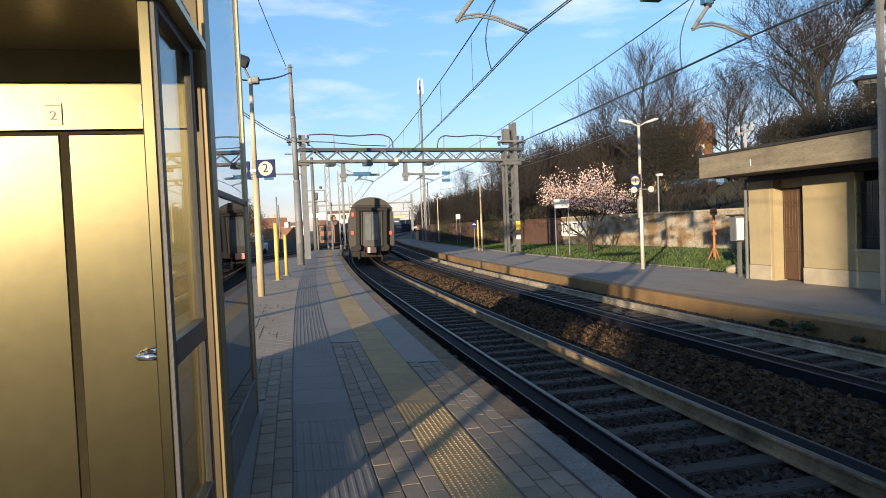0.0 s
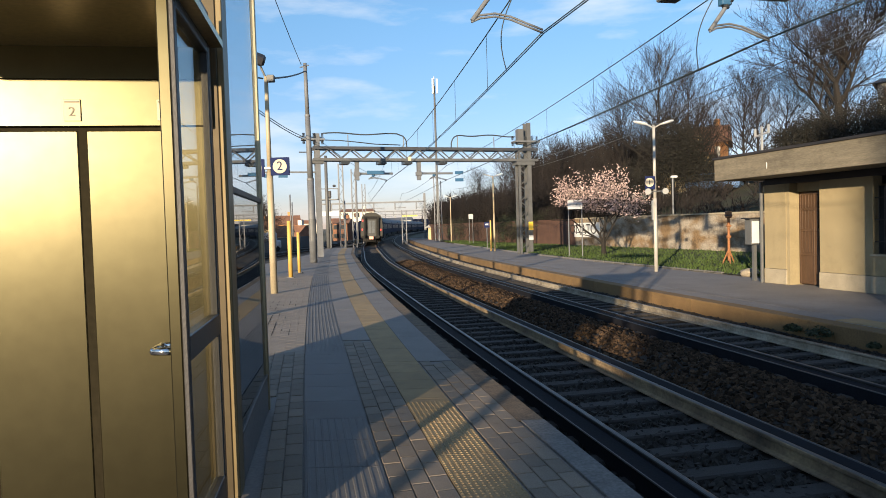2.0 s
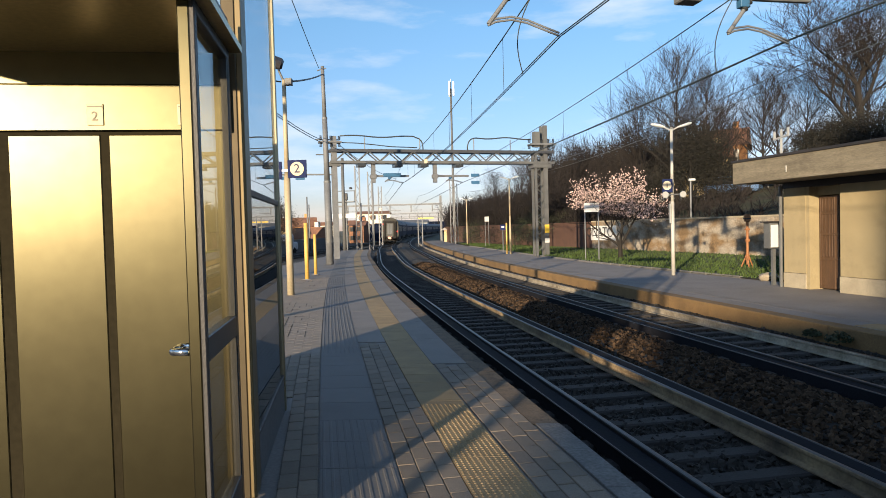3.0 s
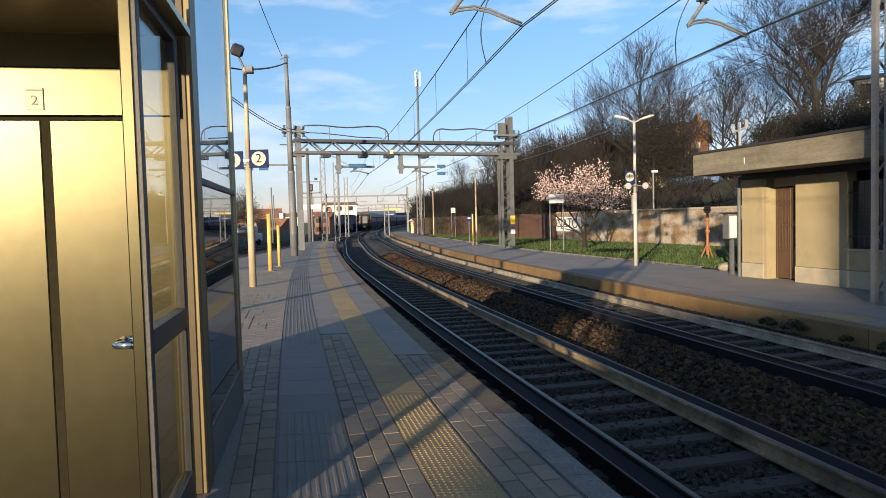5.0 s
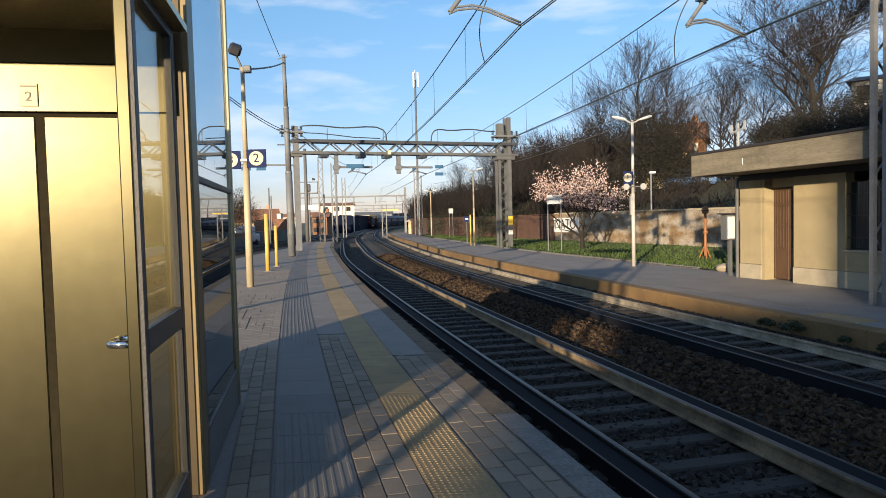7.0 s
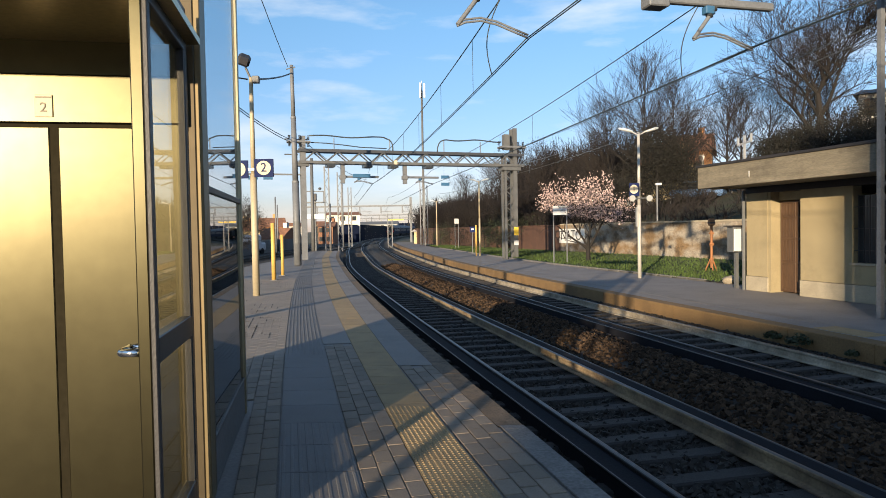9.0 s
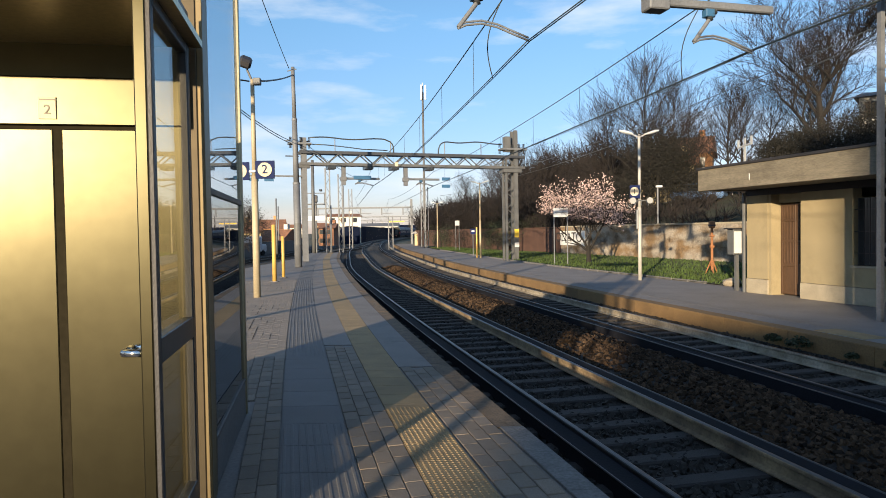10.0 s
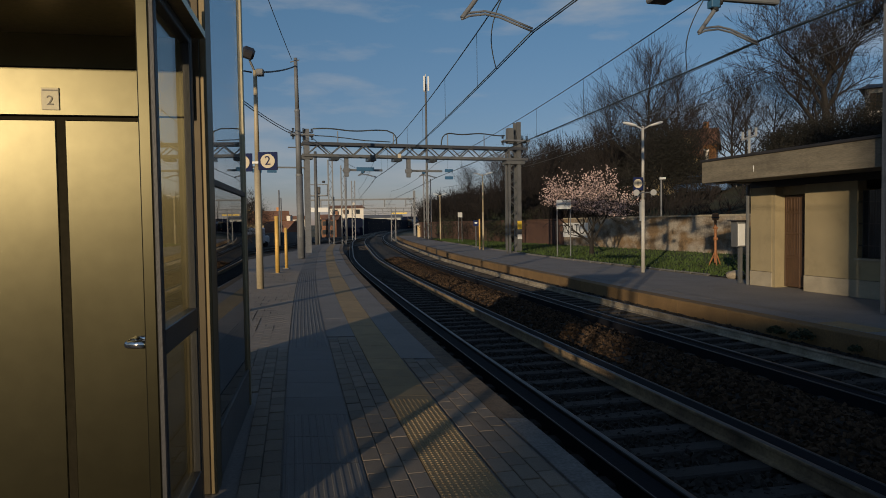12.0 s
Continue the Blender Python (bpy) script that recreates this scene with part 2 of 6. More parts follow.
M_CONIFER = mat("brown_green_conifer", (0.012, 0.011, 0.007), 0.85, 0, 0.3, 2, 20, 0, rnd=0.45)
M_TRAIN = mat("dull_train_end", (0.026, 0.025, 0.021), 0.7, 0.0, 0.25, 1.5, 20, 0.1)
M_TRAINBLUE = mat("train_side_blue", (0.010, 0.020, 0.055), 0.7, 0.0, 0.15, 1.5, 20, 0.05, spec=0.08)
M_TRAINGREY = mat("train_roof_grey", (0.17, 0.19, 0.22), 0.7, 0.0, 0.2, 1.5, 20, 0.1)
M_TRAINDARK = mat("train_underframe_black", (0.009, 0.008, 0.008), 0.8, 0.1, 0.3)
M_TRAINGLASS = mat("train_window_glass", (0.03, 0.035, 0.04), 0.3, 0, 0.1, bump=0, spec=0.15)
M_ENDDOOR = mat("grey_gangway_door", (0.030, 0.032, 0.033), 0.5, 0.0, 0.2, 2.0, 20, 0.05)
M_ENDPANE = mat("dusty_door_pane", (0.085, 0.095, 0.105), 0.35, 0.0, 0.25, 3.0, 20, 0.0)
M_REDGLOW = glow_mat("red_tail_lamp", (0.7, 0.05, 0.05), 0.2)
M_REDPLATE = mat("red_white_tail_board", (0.85, 0.38, 0.30), 0.5, 0, 0.1, bump=0)
M_HILL = mat("dark_green_slope", (0.018, 0.028, 0.010), 0.95, 0, 0.4, 0.6, 12, 0.7, second=(0.024, 0.020, 0.011))
M_TERRA = mat("terracotta_roof", (0.27, 0.13, 0.075), 0.9, 0, 0.3, 1.5, 8, 0.4)
M_HOUSEY = mat("yellow_house_plaster", (0.48, 0.38, 0.22), 0.9, 0, 0.1, 0.4, 10, 0.1)
M_HOUSEW = mat("white_house_plaster", (0.66, 0.62, 0.55), 0.9, 0, 0.1, 0.4, 10, 0.1)
M_HOUSEO = mat("orange_house_plaster", (0.50, 0.24, 0.10), 0.9, 0, 0.1, 0.4, 10, 0.1)
M_WINDOW = mat("dark_window", (0.03, 0.035, 0.04), 0.15, 0, 0.1, bump=0)
M_SHUTTER = mat("brown_shutter", (0.11, 0.06, 0.035), 0.7, 0, 0.2)
M_BARRIER = mat("dark_blue_noise_barrier", (0.006, 0.010, 0.026), 0.85, 0, 0.2, 0.5, 8, 0.1, spec=0.05)
M_YELLOWPANEL = mat("yellow_panel", (0.75, 0.52, 0.06), 0.6, 0, 0.1, bump=0)
M_ORANGE = mat("rusty_orange_steel", (0.30, 0.125, 0.045), 0.7, 0, 0.3, 6, 30, 0.2)
M_ROCK = mat("boulder", (0.34, 0.29, 0.22), 0.9, 0, 0.3, 4, 30, 0.5)
M_TEXTGREY = mat("engraved_grey", (0.16, 0.145, 0.115), 0.6, 0.2, 0.1, bump=0)
M_PLATE = mat("braille_plate", (0.44, 0.40, 0.28), 0.6, 0.1, 0.08, bump=0)
M_CAR = mat("car_white", (0.6, 0.62, 0.64), 0.3, 0.1, 0.05, bump=0)
M_CARB = mat("car_blue", (0.10, 0.18, 0.34), 0.3, 0.1, 0.05, bump=0)


# ---- building helpers ----
def part(name, bm, material, parent=None, label="", smooth=False):
    me = bpy.data.meshes.new(name)
    bm.to_mesh(me)
    bm.free()
    if smooth:
        me.polygons.foreach_set("use_smooth", [True] * len(me.polygons))
    me.materials.append(material)
    ob = new(name, me)
    if parent:
        ob.parent = parent
    if label:
        ob["label"] = label
    return ob


def raw(name, verts, faces, material, parent=None, smooth=False):
    me = bpy.data.meshes.new(name)
    me.from_pydata(verts, [], faces)
    me.update()
    if smooth:
        me.polygons.foreach_set("use_smooth", [True] * len(me.polygons))
    me.materials.append(material)
    ob = new(name, me)
    if parent:
        ob.parent = parent
    return ob


def thing(name, m, label, category, group="", kind=""):
    ob = new(name)
    ob.matrix_world = m
    return tagged(ob, label, category, group, kind)


def box(bm, lo, hi, m=None, bevel=0.0):
    """A box between two corners, with softened edges."""
    r = bmesh.ops.create_cube(bm, size=1)
    s = Vector(hi) - Vector(lo)
    c = (Vector(hi) + Vector(lo)) / 2
    t = Matrix.Translation(c) @ Matrix.Diagonal((*s, 1))
    bmesh.ops.transform(bm, matrix=(m @ t) if m else t, verts=r["verts"])
    if bevel:
        es = list({e for v in r["verts"] for e in v.link_edges})
        bmesh.ops.bevel(bm, geom=es, offset=bevel, segments=1, affect="EDGES", profile=0.5)
    return bm


def bx(lo, hi, bevel=0.0, m=None):
    return box(bmesh.new(), lo, hi, m, bevel)


def rod(bm, a, b, r0, r1=None, n=8):
    """A tapered rod from a to b."""
    a, b = Vector(a), Vector(b)
    d = b - a
    r = bmesh.ops.create_cone(bm, cap_ends=True, segments=n, radius1=r0, radius2=r0 if r1 is None else r1, depth=d.length)
    q = d.to_track_quat("Z", "Y").to_matrix().to_4x4()
    bmesh.ops.transform(bm, matrix=Matrix.Translation((a + b) / 2) @ q, verts=r["verts"])
    return bm


def rods(pairs, r, n=8):
    bm = bmesh.new()
    for a, b in pairs:
        rod(bm, a, b, r, None, n)
    return bm


def tube(name, pts, r, material, parent=None, n=2, label=""):
    """A bent round bar or cable along points, as a mesh."""
    P = [Vector(p) for p in pts]
    sides = 4 + 2 * n
    verts, faces = [], []
    for i, p in enumerate(P):
        d = (P[min(i + 1, len(P) - 1)] - P[max(i - 1, 0)]).normalized()
        u = d.cross(Vector((0, 0, 1)))
        u = u.normalized() if u.length > 1e-4 else Vector((1, 0, 0))
        w = u.cross(d)
        for k in range(sides):
            a = 2 * math.pi * k / sides
            verts.append(p + (u * math.cos(a) + w * math.sin(a)) * r)
    for i in range(len(P) - 1):
        for k in range(sides):
            k2 = (k + 1) % sides
            faces.append((i * sides + k, i * sides + k2, (i + 1) * sides + k2, (i + 1) * sides + k))
    faces.append(tuple(range(sides - 1, -1, -1)))
    faces.append(tuple((len(P) - 1) * sides + k for k in range(sides)))
    ob = raw(name, verts, faces, material, parent, True)
    if label:
        ob["label"] = label
    return ob


def text(name, body, size, m, material, parent=None, depth=0.004, spacing=1.0):
    """Letters as a mesh, centred on m, lying in its xy plane."""
    cu = bpy.data.curves.new(name, "FONT")
    cu.body, cu.size, cu.align_x, cu.align_y, cu.extrude, cu.resolution_u, cu.space_character = body, size, "CENTER", "CENTER", depth, 3, spacing
    tmp = bpy.data.objects.new(name, cu)
    scene.collection.objects.link(tmp)
    me = bpy.data.meshes.new_from_object(tmp.evaluated_get(bpy.context.evaluated_depsgraph_get()))
    bpy.data.objects.remove(tmp)
    me.materials.clear()
    me.materials.append(material)
    ob = new(name, me)
    ob.parent = parent
    ob.matrix_basis = m
    return ob


# ---- the curved track line ----
KY = [-60, -40, 0, 20, 40, 60, 80, 105, 130, 160, 195, 240, 320, 420, 600]
KX = [16.2, 11.8, 3.2, -1.11, -4.98, -7.8, -10.4, -12.95, -14.8, -16.5, -17.3, -16.7, -13.0, -5.0, 18.0]


def line_x(y):
    """x of the outer rail of track two at depth y."""
    i = max(0, min(len(KY) - 2, int(np.searchsorted(KY, y)) - 1))
    def slope(j):
        a, b = max(0, j - 1), min(len(KY) - 1, j + 1)
        return (KX[b] - KX[a]) / (KY[b] - KY[a])
    h = KY[i + 1] - KY[i]
    t = (y - KY[i]) / h
    return (KX[i] * (2 * t ** 3 - 3 * t ** 2 + 1) + slope(i) * h * (t ** 3 - 2 * t ** 2 + t) + KX[i + 1] * (-2 * t ** 3 + 3 * t ** 2) + slope(i + 1) * h * (t ** 3 - t ** 2))


STEP = 0.5
LY = np.arange(-55, 560, STEP)
LX = np.array([line_x(v) for v in LY])
LS = np.concatenate([[0], np.cumsum(np.hypot(np.diff(LX), np.diff(LY)))])
LH = np.gradient(LX, LY)
S0 = float(np.interp(0, LY, LS))


def at(s, off=0.0):
    """Place and heading, s metres along from y = 0, off metres to the right."""
    y = float(np.interp(s + S0, LS, LY))
    x, g = float(np.interp(y, LY, LX)), float(np.interp(y, LY, LH))
    q = math.hypot(1, g)
    return x + off / q, y - off * g / q, math.degrees(math.atan2(-g, 1))


def edge2(y):
    """x of the island platform's edge at depth y."""
    return min(1.98 - 0.2285 * y + 0.00091 * y * y if y < 60 else 1e9, line_x(y) - 0.80)


ZR, Z1, ZB = -0.55, -0.35, -0.74
A_, B_, C_, D_, E_ = -0.05, 1.40, 4.05, 5.47, 6.22


def strip(name, profile, s0, s1, ds, material, parent=None, smooth=False):
    """A body swept along the line; profile: (offset, z) points."""
    verts, faces, n = [], [], len(profile)
    S = np.arange(s0, s1 + ds * 0.5, ds)
    for s in S:
        for o, z in profile:
            x, y, _ = at(s, o)
            verts.append((x, y, z))
    for i in range(len(S) - 1):
        for k in range(n - 1):
            faces.append((i * n + k, i * n + k + 1, (i + 1) * n + k + 1, (i + 1) * n + k))
    return raw(name, verts, faces, material, parent, smooth)


# ---- ground, trackbed, platforms ----
g = raw("ground", [(-2500, -1500, -0.95), (2500, -1500, -0.95), (2500, 3500, -0.95), (-2500, 3500, -0.95)], [(0, 1, 2, 3)], M_EARTH)
tagged(g, "brown and green rough ground reaching the horizon", "ground", kind="structure")


def bed_z(o, s):
    """Height of the ballast across the two tracks."""
    mid = math.exp(-((o - 2.72) / 0.55) ** 2) * 0.16
    low = 0.032 if -0.9 < o < 1.75 or 3.6 < o < 5.7 else 0.0
    mid += 0.07 * min(1, max(0, (o - 5.6) / 0.35))
    return ZB - low + mid + 0.02 * noise.noise(Vector((o * 2.0, s * 2.0, 0)))


def build_bed():
    offs = np.linspace(-1.3, 6.3, 40)
    verts, faces = [], []
    S = np.concatenate([np.arange(-12, 40, 0.2), np.arange(40, 420, 2.0)])
    n = len(offs)
    for s in S:
        for o in offs:
            x, y, _ = at(s, o)
            verts.append((x, y, bed_z(o, s)))
    for i in range(len(S) - 1):
        for k in range(n - 1):
            faces.append((i * n + k, i * n + k + 1, (i + 1) * n + k + 1, (i + 1) * n + k))
    ob = raw("trackbed", verts, faces, M_BALLAST, None, True)
    tagged(ob, "dark oily ballast bed under the two curved tracks", "trackbed", kind="structure")


build_bed()


def stones(name, count, srange, orange, size, label, material=M_STONE):
    """Loose crushed stones, one mesh."""
    rng = np.random.default_rng(7)
    base = np.array([(-1, -1, -1), (1, -1, -1), (1, 1, -1), (-1, 1, -1), (-1, -1, 1), (1, -1, 1), (1, 1, 1), (-1, 1, 1)], float) * 0.5
    quads = np.array([(0, 3, 2, 1), (4, 5, 6, 7), (0, 1, 5, 4), (1, 2, 6, 5), (2, 3, 7, 6), (3, 0, 4, 7)])
    V, F = [], []
    for i in range(count):
        s = srange[0] + (srange[1] - srange[0]) * rng.random() ** 1.5
        o = orange[0] + (orange[1] - orange[0]) * rng.random()
        if min(abs(o - A_), abs(o - B_), abs(o - C_), abs(o - D_)) < 0.12:
            continue
        x, y, _ = at(s, o)
        k = size * (0.6 + 0.8 * rng.random())
        v = (base + rng.uniform(-0.22, 0.22, (8, 3))) * np.array([1.2, 0.9, 0.7]) * k
        q = rng.normal(size=4)
        q /= np.linalg.norm(q)
        w, a, b, c = q
        R = np.array([[1 - 2 * (b * b + c * c), 2 * (a * b - c * w), 2 * (a * c + b * w)], [2 * (a * b + c * w), 1 - 2 * (a * a + c * c), 2 * (b * c - a * w)], [2 * (a * c - b * w), 2 * (b * c + a * w), 1 - 2 * (a * a + b * b)]])
        F.extend((quads + len(V) * 8).tolist())
        V.append(v @ R.T + (x, y, bed_z(o, s) + k * 0.25))
    ob = raw(name, np.concatenate(V).tolist(), F, material)
    tagged(ob, label, "ballast", kind="stuff")


stones("ballast_between_tracks", 17000, (3, 45), (1.70, 3.75), 0.048, "crushed brown and grey ballast stones between the tracks")
stones("ballast_in_track", 11000, (2, 32), (-0.5, 1.4), 0.048, "dark oily ballast stones between the sleepers", M_STONE_OILY)
stones("ballast_far_track", 9000, (5, 45), (4.1, 6.1), 0.042, "dark ballast stones around the far track", M_STONE_OILY)


def rail_profile(o, side):
    """A flat-bottom rail; side chooses which flank."""
    h = ZR
    pts = [(-0.075, h - 0.17), (-0.075, h - 0.155), (-0.02, h - 0.135), (-0.012, h - 0.05), (-0.036, h - 0.035), (-0.036, h - 0.008), (-0.028, h)]
    return pts


def build_rail(name, o, white):
    root = thing(name, Matrix(), "long curved steel rail with worn shiny head" + (" and whitewashed side" if white else " and rusty side"), "rail", "rails", "structure")
    left = [(o + a, z) for a, z in rail_profile(o, -1)]
    right = [(o - a, z) for a, z in reversed(rail_profile(o, 1))]
    strip("web", left, -14, 400, 1.0, (M_RAILCREAM if o == D_ else M_RAILWHITE) if white else M_RAIL, root)
    strip("far_web", right, -14, 400, 1.0, M_RAIL, root)
    strip("head", [(o - 0.028, ZR), (o - 0.012, ZR + 0.004), (o + 0.012, ZR + 0.004), (o + 0.028, ZR)], -14, 400, 1.0, M_RAILTOP, root)


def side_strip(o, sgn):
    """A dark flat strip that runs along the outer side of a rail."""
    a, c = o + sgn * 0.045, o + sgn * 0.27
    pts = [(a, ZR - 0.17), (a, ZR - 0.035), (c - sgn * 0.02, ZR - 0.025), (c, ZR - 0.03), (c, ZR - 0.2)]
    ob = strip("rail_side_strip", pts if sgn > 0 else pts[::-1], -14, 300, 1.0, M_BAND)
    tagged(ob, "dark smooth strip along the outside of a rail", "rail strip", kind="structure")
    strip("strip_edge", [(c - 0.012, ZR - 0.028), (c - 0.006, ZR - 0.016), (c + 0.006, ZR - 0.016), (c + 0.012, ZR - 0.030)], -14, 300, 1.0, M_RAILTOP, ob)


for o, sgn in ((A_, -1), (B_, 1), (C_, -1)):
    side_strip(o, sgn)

for nm, o, wh in (("rail_1", A_, False), ("rail_2", B_, True), ("rail_3", C_, False), ("rail_4", D_, True)):
    build_rail(nm, o, wh)


def build_sleepers():
    bm = bmesh.new()
    box(bm, (-1.25, -0.12, -0.14), (1.25, 0.12, 0.0), None, 0.02)
    me = bpy.data.meshes.new("sleeper")
    bm.to_mesh(me)
    bm.free()
    me.materials.append(M_SLEEPER)
    root = thing("sleepers", Matrix(), "dark oil-stained sleepers under the rails", "sleepers", kind="structure")
    for off, s1 in (((A_ + B_) / 2, 75), ((C_ + D_) / 2, 75)):
        s = -8.0
        while s < s1:
            x, y, h = at(s, off)
            ob = new("sleeper", me)
            ob.parent = root
            ob.matrix_basis = pose(x, y, ZR - 0.172, 0, 0, h + random.uniform(-0.6, 0.6))
            s += 0.62


build_sleepers()

# platform one, across the tracks
def back(y):
    """Offset of platform one's back edge from the line."""
    return float(np.interp(y, [0, 22, 34, 73, 110], [12.6, 11.35, 10.7, 9.7, 9.3]))


def build_platform_one():
    V, F = [], []
    Y = np.arange(-70, 110, 1.0)
    for y in Y:
        s = y * 1.02
        x0, y0, _ = at(s, E_ + 0.02)
        x1, y1, _ = at(s, back(y) if y > 20.8 else 22.0)
        V += [(x0, y0, Z1 - 0.55), (x0, y0, Z1), (x1, y1, Z1 - 0.01), (x1, y1, Z1 - 0.5)]
    for i in range(len(Y) - 1):
        F += [(i * 4 + k, i * 4 + k + 1, i * 4 + 5 + k, i * 4 + 4 + k) for k in range(3)]
    return raw("platform_one", V, F, M_ASPHALT)


p1 = build_platform_one()
tagged(p1, "grey asphalt platform one across the tracks", "platform", kind="structure")


def build_curbs():
    root = thing("curb", Matrix(), "ochre weathered concrete curb stones of platform one", "curb", kind="structure")
    s = -12.0
    while s < 108:
        n = 1.96
        vs = []
        for ss in (s, s + n / 2, s + n):
            for o, z in ((E_ - 0.02, Z1 - 0.42), (E_ - 0.02, Z1 + 0.0), (E_ + 0.0, Z1 + 0.015), (E_ + 0.34, Z1 + 0.015), (E_ + 0.34, Z1 - 0.42)):
                x, y, _ = at(ss, o)
                vs.append((x, y, z))
        fs = [(i * 5 + k, i * 5 + k + 1, i * 5 + 5 + k + 1, i * 5 + 5 + k) for i in range(2) for k in range(4)] + [(4, 3, 2, 1, 0), (10, 11, 12, 13, 14)]
        raw("curb_stone", vs, fs, M_CURB, root)
        s += n + 0.012


build_curbs()

# island platform: body under the paving
def build_island():
    verts, faces = [], []
    Y = list(np.arange(-70, 58, 1.0))
    for y in Y:
        e = edge2(y)
        l = -9.5 if y < 44 else -9.5 - 0.10 * (y - 44)
        l = min(l, e - 0.6)
        for q in ((e + 0.02, y, -0.8), (e + 0.02, y, -0.03), (e, y, -0.016), (l, y, -0.016), (l, y, -0.8)):
            verts.append(q)
    for i in range(len(Y) - 1):
        for k in range(4):
            faces.append((i * 5 + k, i * 5 + k + 1, i * 5 + 6 + k, i * 5 + 5 + k))
    k = (len(Y) - 1) * 5
    faces.append((k, k + 1, k + 2, k + 3, k + 4))
    ob = raw("platform_two", verts, faces, M_CONC)
    return tagged(ob, "grey paved island platform between tracks", "platform", kind="structure")


ISLAND = build_island()


def pave(y, o):
    """A point of the island paving, o metres in from its edge."""
    return Vector((edge2(y) - o * 1.025, y, 0))


def slab_band(name, o0, o1, y0, y1, dy, gap, z, material, label, jitter=0.0):
    """A row of flat tiles along the platform, each with its own edges."""
    V, F = [], []
    y = y0
    while y < y1 - 0.02:
        ya, yb = y + gap / 2, min(y + dy, y1) - gap / 2
        zz = z + random.uniform(-jitter, jitter)
        k = len(V)
        for yy in (ya, yb):
            for o, dz in ((o0 + gap / 2, -0.02), (o0 + gap / 2, 0), (o1 - gap / 2, 0), (o1 - gap / 2, -0.02)):
                q = pave(yy, o)
                V.append((q.x, q.y, zz + dz))
        F += [(k, k + 1, k + 5, k + 4), (k + 1, k + 2, k + 6, k + 5), (k + 2, k + 3, k + 7, k + 6), (k + 3, k + 2, k + 1, k), (k + 4, k + 5, k + 6, k + 7)]
        y += dy
    ob = raw(name, V, F, material, ISLAND)
    ob["kind"] = "stuff"
    ob["label"] = label
    return ob


def build_paving():
    # smooth and ribbed guide bands that run along the whole platform
    slab_band("yellow_band", 0.64, 1.06, 8.2, 57, 0.9, 0.006, 0.0, M_YELLOW_TILE, "faded yellow safety band")
    slab_band("yellow_band", 0.64, 1.06, -14, 8.2, 0.40, 0.006, 0.0, M_YELLOW_TILE, "yellow tactile tiles with domes")
    slab_band("guide_band", 1.47, 2.01, 8.2, 57, 0.6, 0.004, 0.0, M_GROOVE, "ribbed grey guide band")
    slab_band("guide_band", 1.47, 2.01, -14, 8.2, 0.6, 0.006, 0.0, M_GROOVE, "ribbed grey guide band")
    slab_band("smooth_slab", 0.22, 0.64, 8.2, 57, 1.9, 0.005, -0.001, M_CONC, "smooth concrete slabs")
    slab_band("smooth_slab", 1.06, 1.47, 9.9, 57, 1.9, 0.005, -0.001, M_CONC, "smooth concrete slabs")
    slab_band("coping", 0.0, 0.20, -14, 5.6, 1.3, 0.006, 0.004, M_COPING, "chipped pale concrete coping")
    slab_band("worn_edge", 0.0, 0.22, 5.6, 57, 0.7, 0.003, -0.006, M_DIRT, "brown dirt along the broken platform edge", 0.004)
    # ribs
    V, F = [], []
    for y0, y1 in ((-2, 5.3), (9.0, 24)):
        for k in range(9):
            o = 1.50 + k * 0.06
            y = y0
            while y < y1:
                n = len(V)
                for yy in (y + 0.01, y + 0.59):
                    for oo, z in ((o - 0.013, 0.0), (o - 0.008, 0.003), (o + 0.008, 0.003), (o + 0.013, 0.0)):
                        q = pave(yy, oo)
                        V.append((q.x, q.y, z))
                F += [(n + j, n + j + 1, n + j + 5, n + j + 4) for j in range(3)]
                y += 0.6
    ob = raw("ribs", V, F, M_GROOVE, ISLAND)
    ob["kind"] = "stuff"
    # domes of the tactile tiles
    V, F = [], []
    y = -1.0
    while y < 6.3:
        for k in range(10):
            c = pave(y, 0.661 + k * 0.042)
            n = len(V)
            for r, z in ((0.011, 0.0), (0.007, 0.004)):
                for j in range(6):
                    a = j * math.pi / 3
                    V.append((c.x + r * math.cos(a), c.y + r * math.sin(a), z))
            F += [(n + j, n + (j + 1) % 6, n + 6 + (j + 1) % 6, n + 6 + j) for j in range(6)] + [tuple(n + 6 + j for j in range(6))]
        y += 0.042
    ob = raw("domes", V, F, M_YELLOW_TILE, ISLAND)
    ob["kind"] = "stuff"


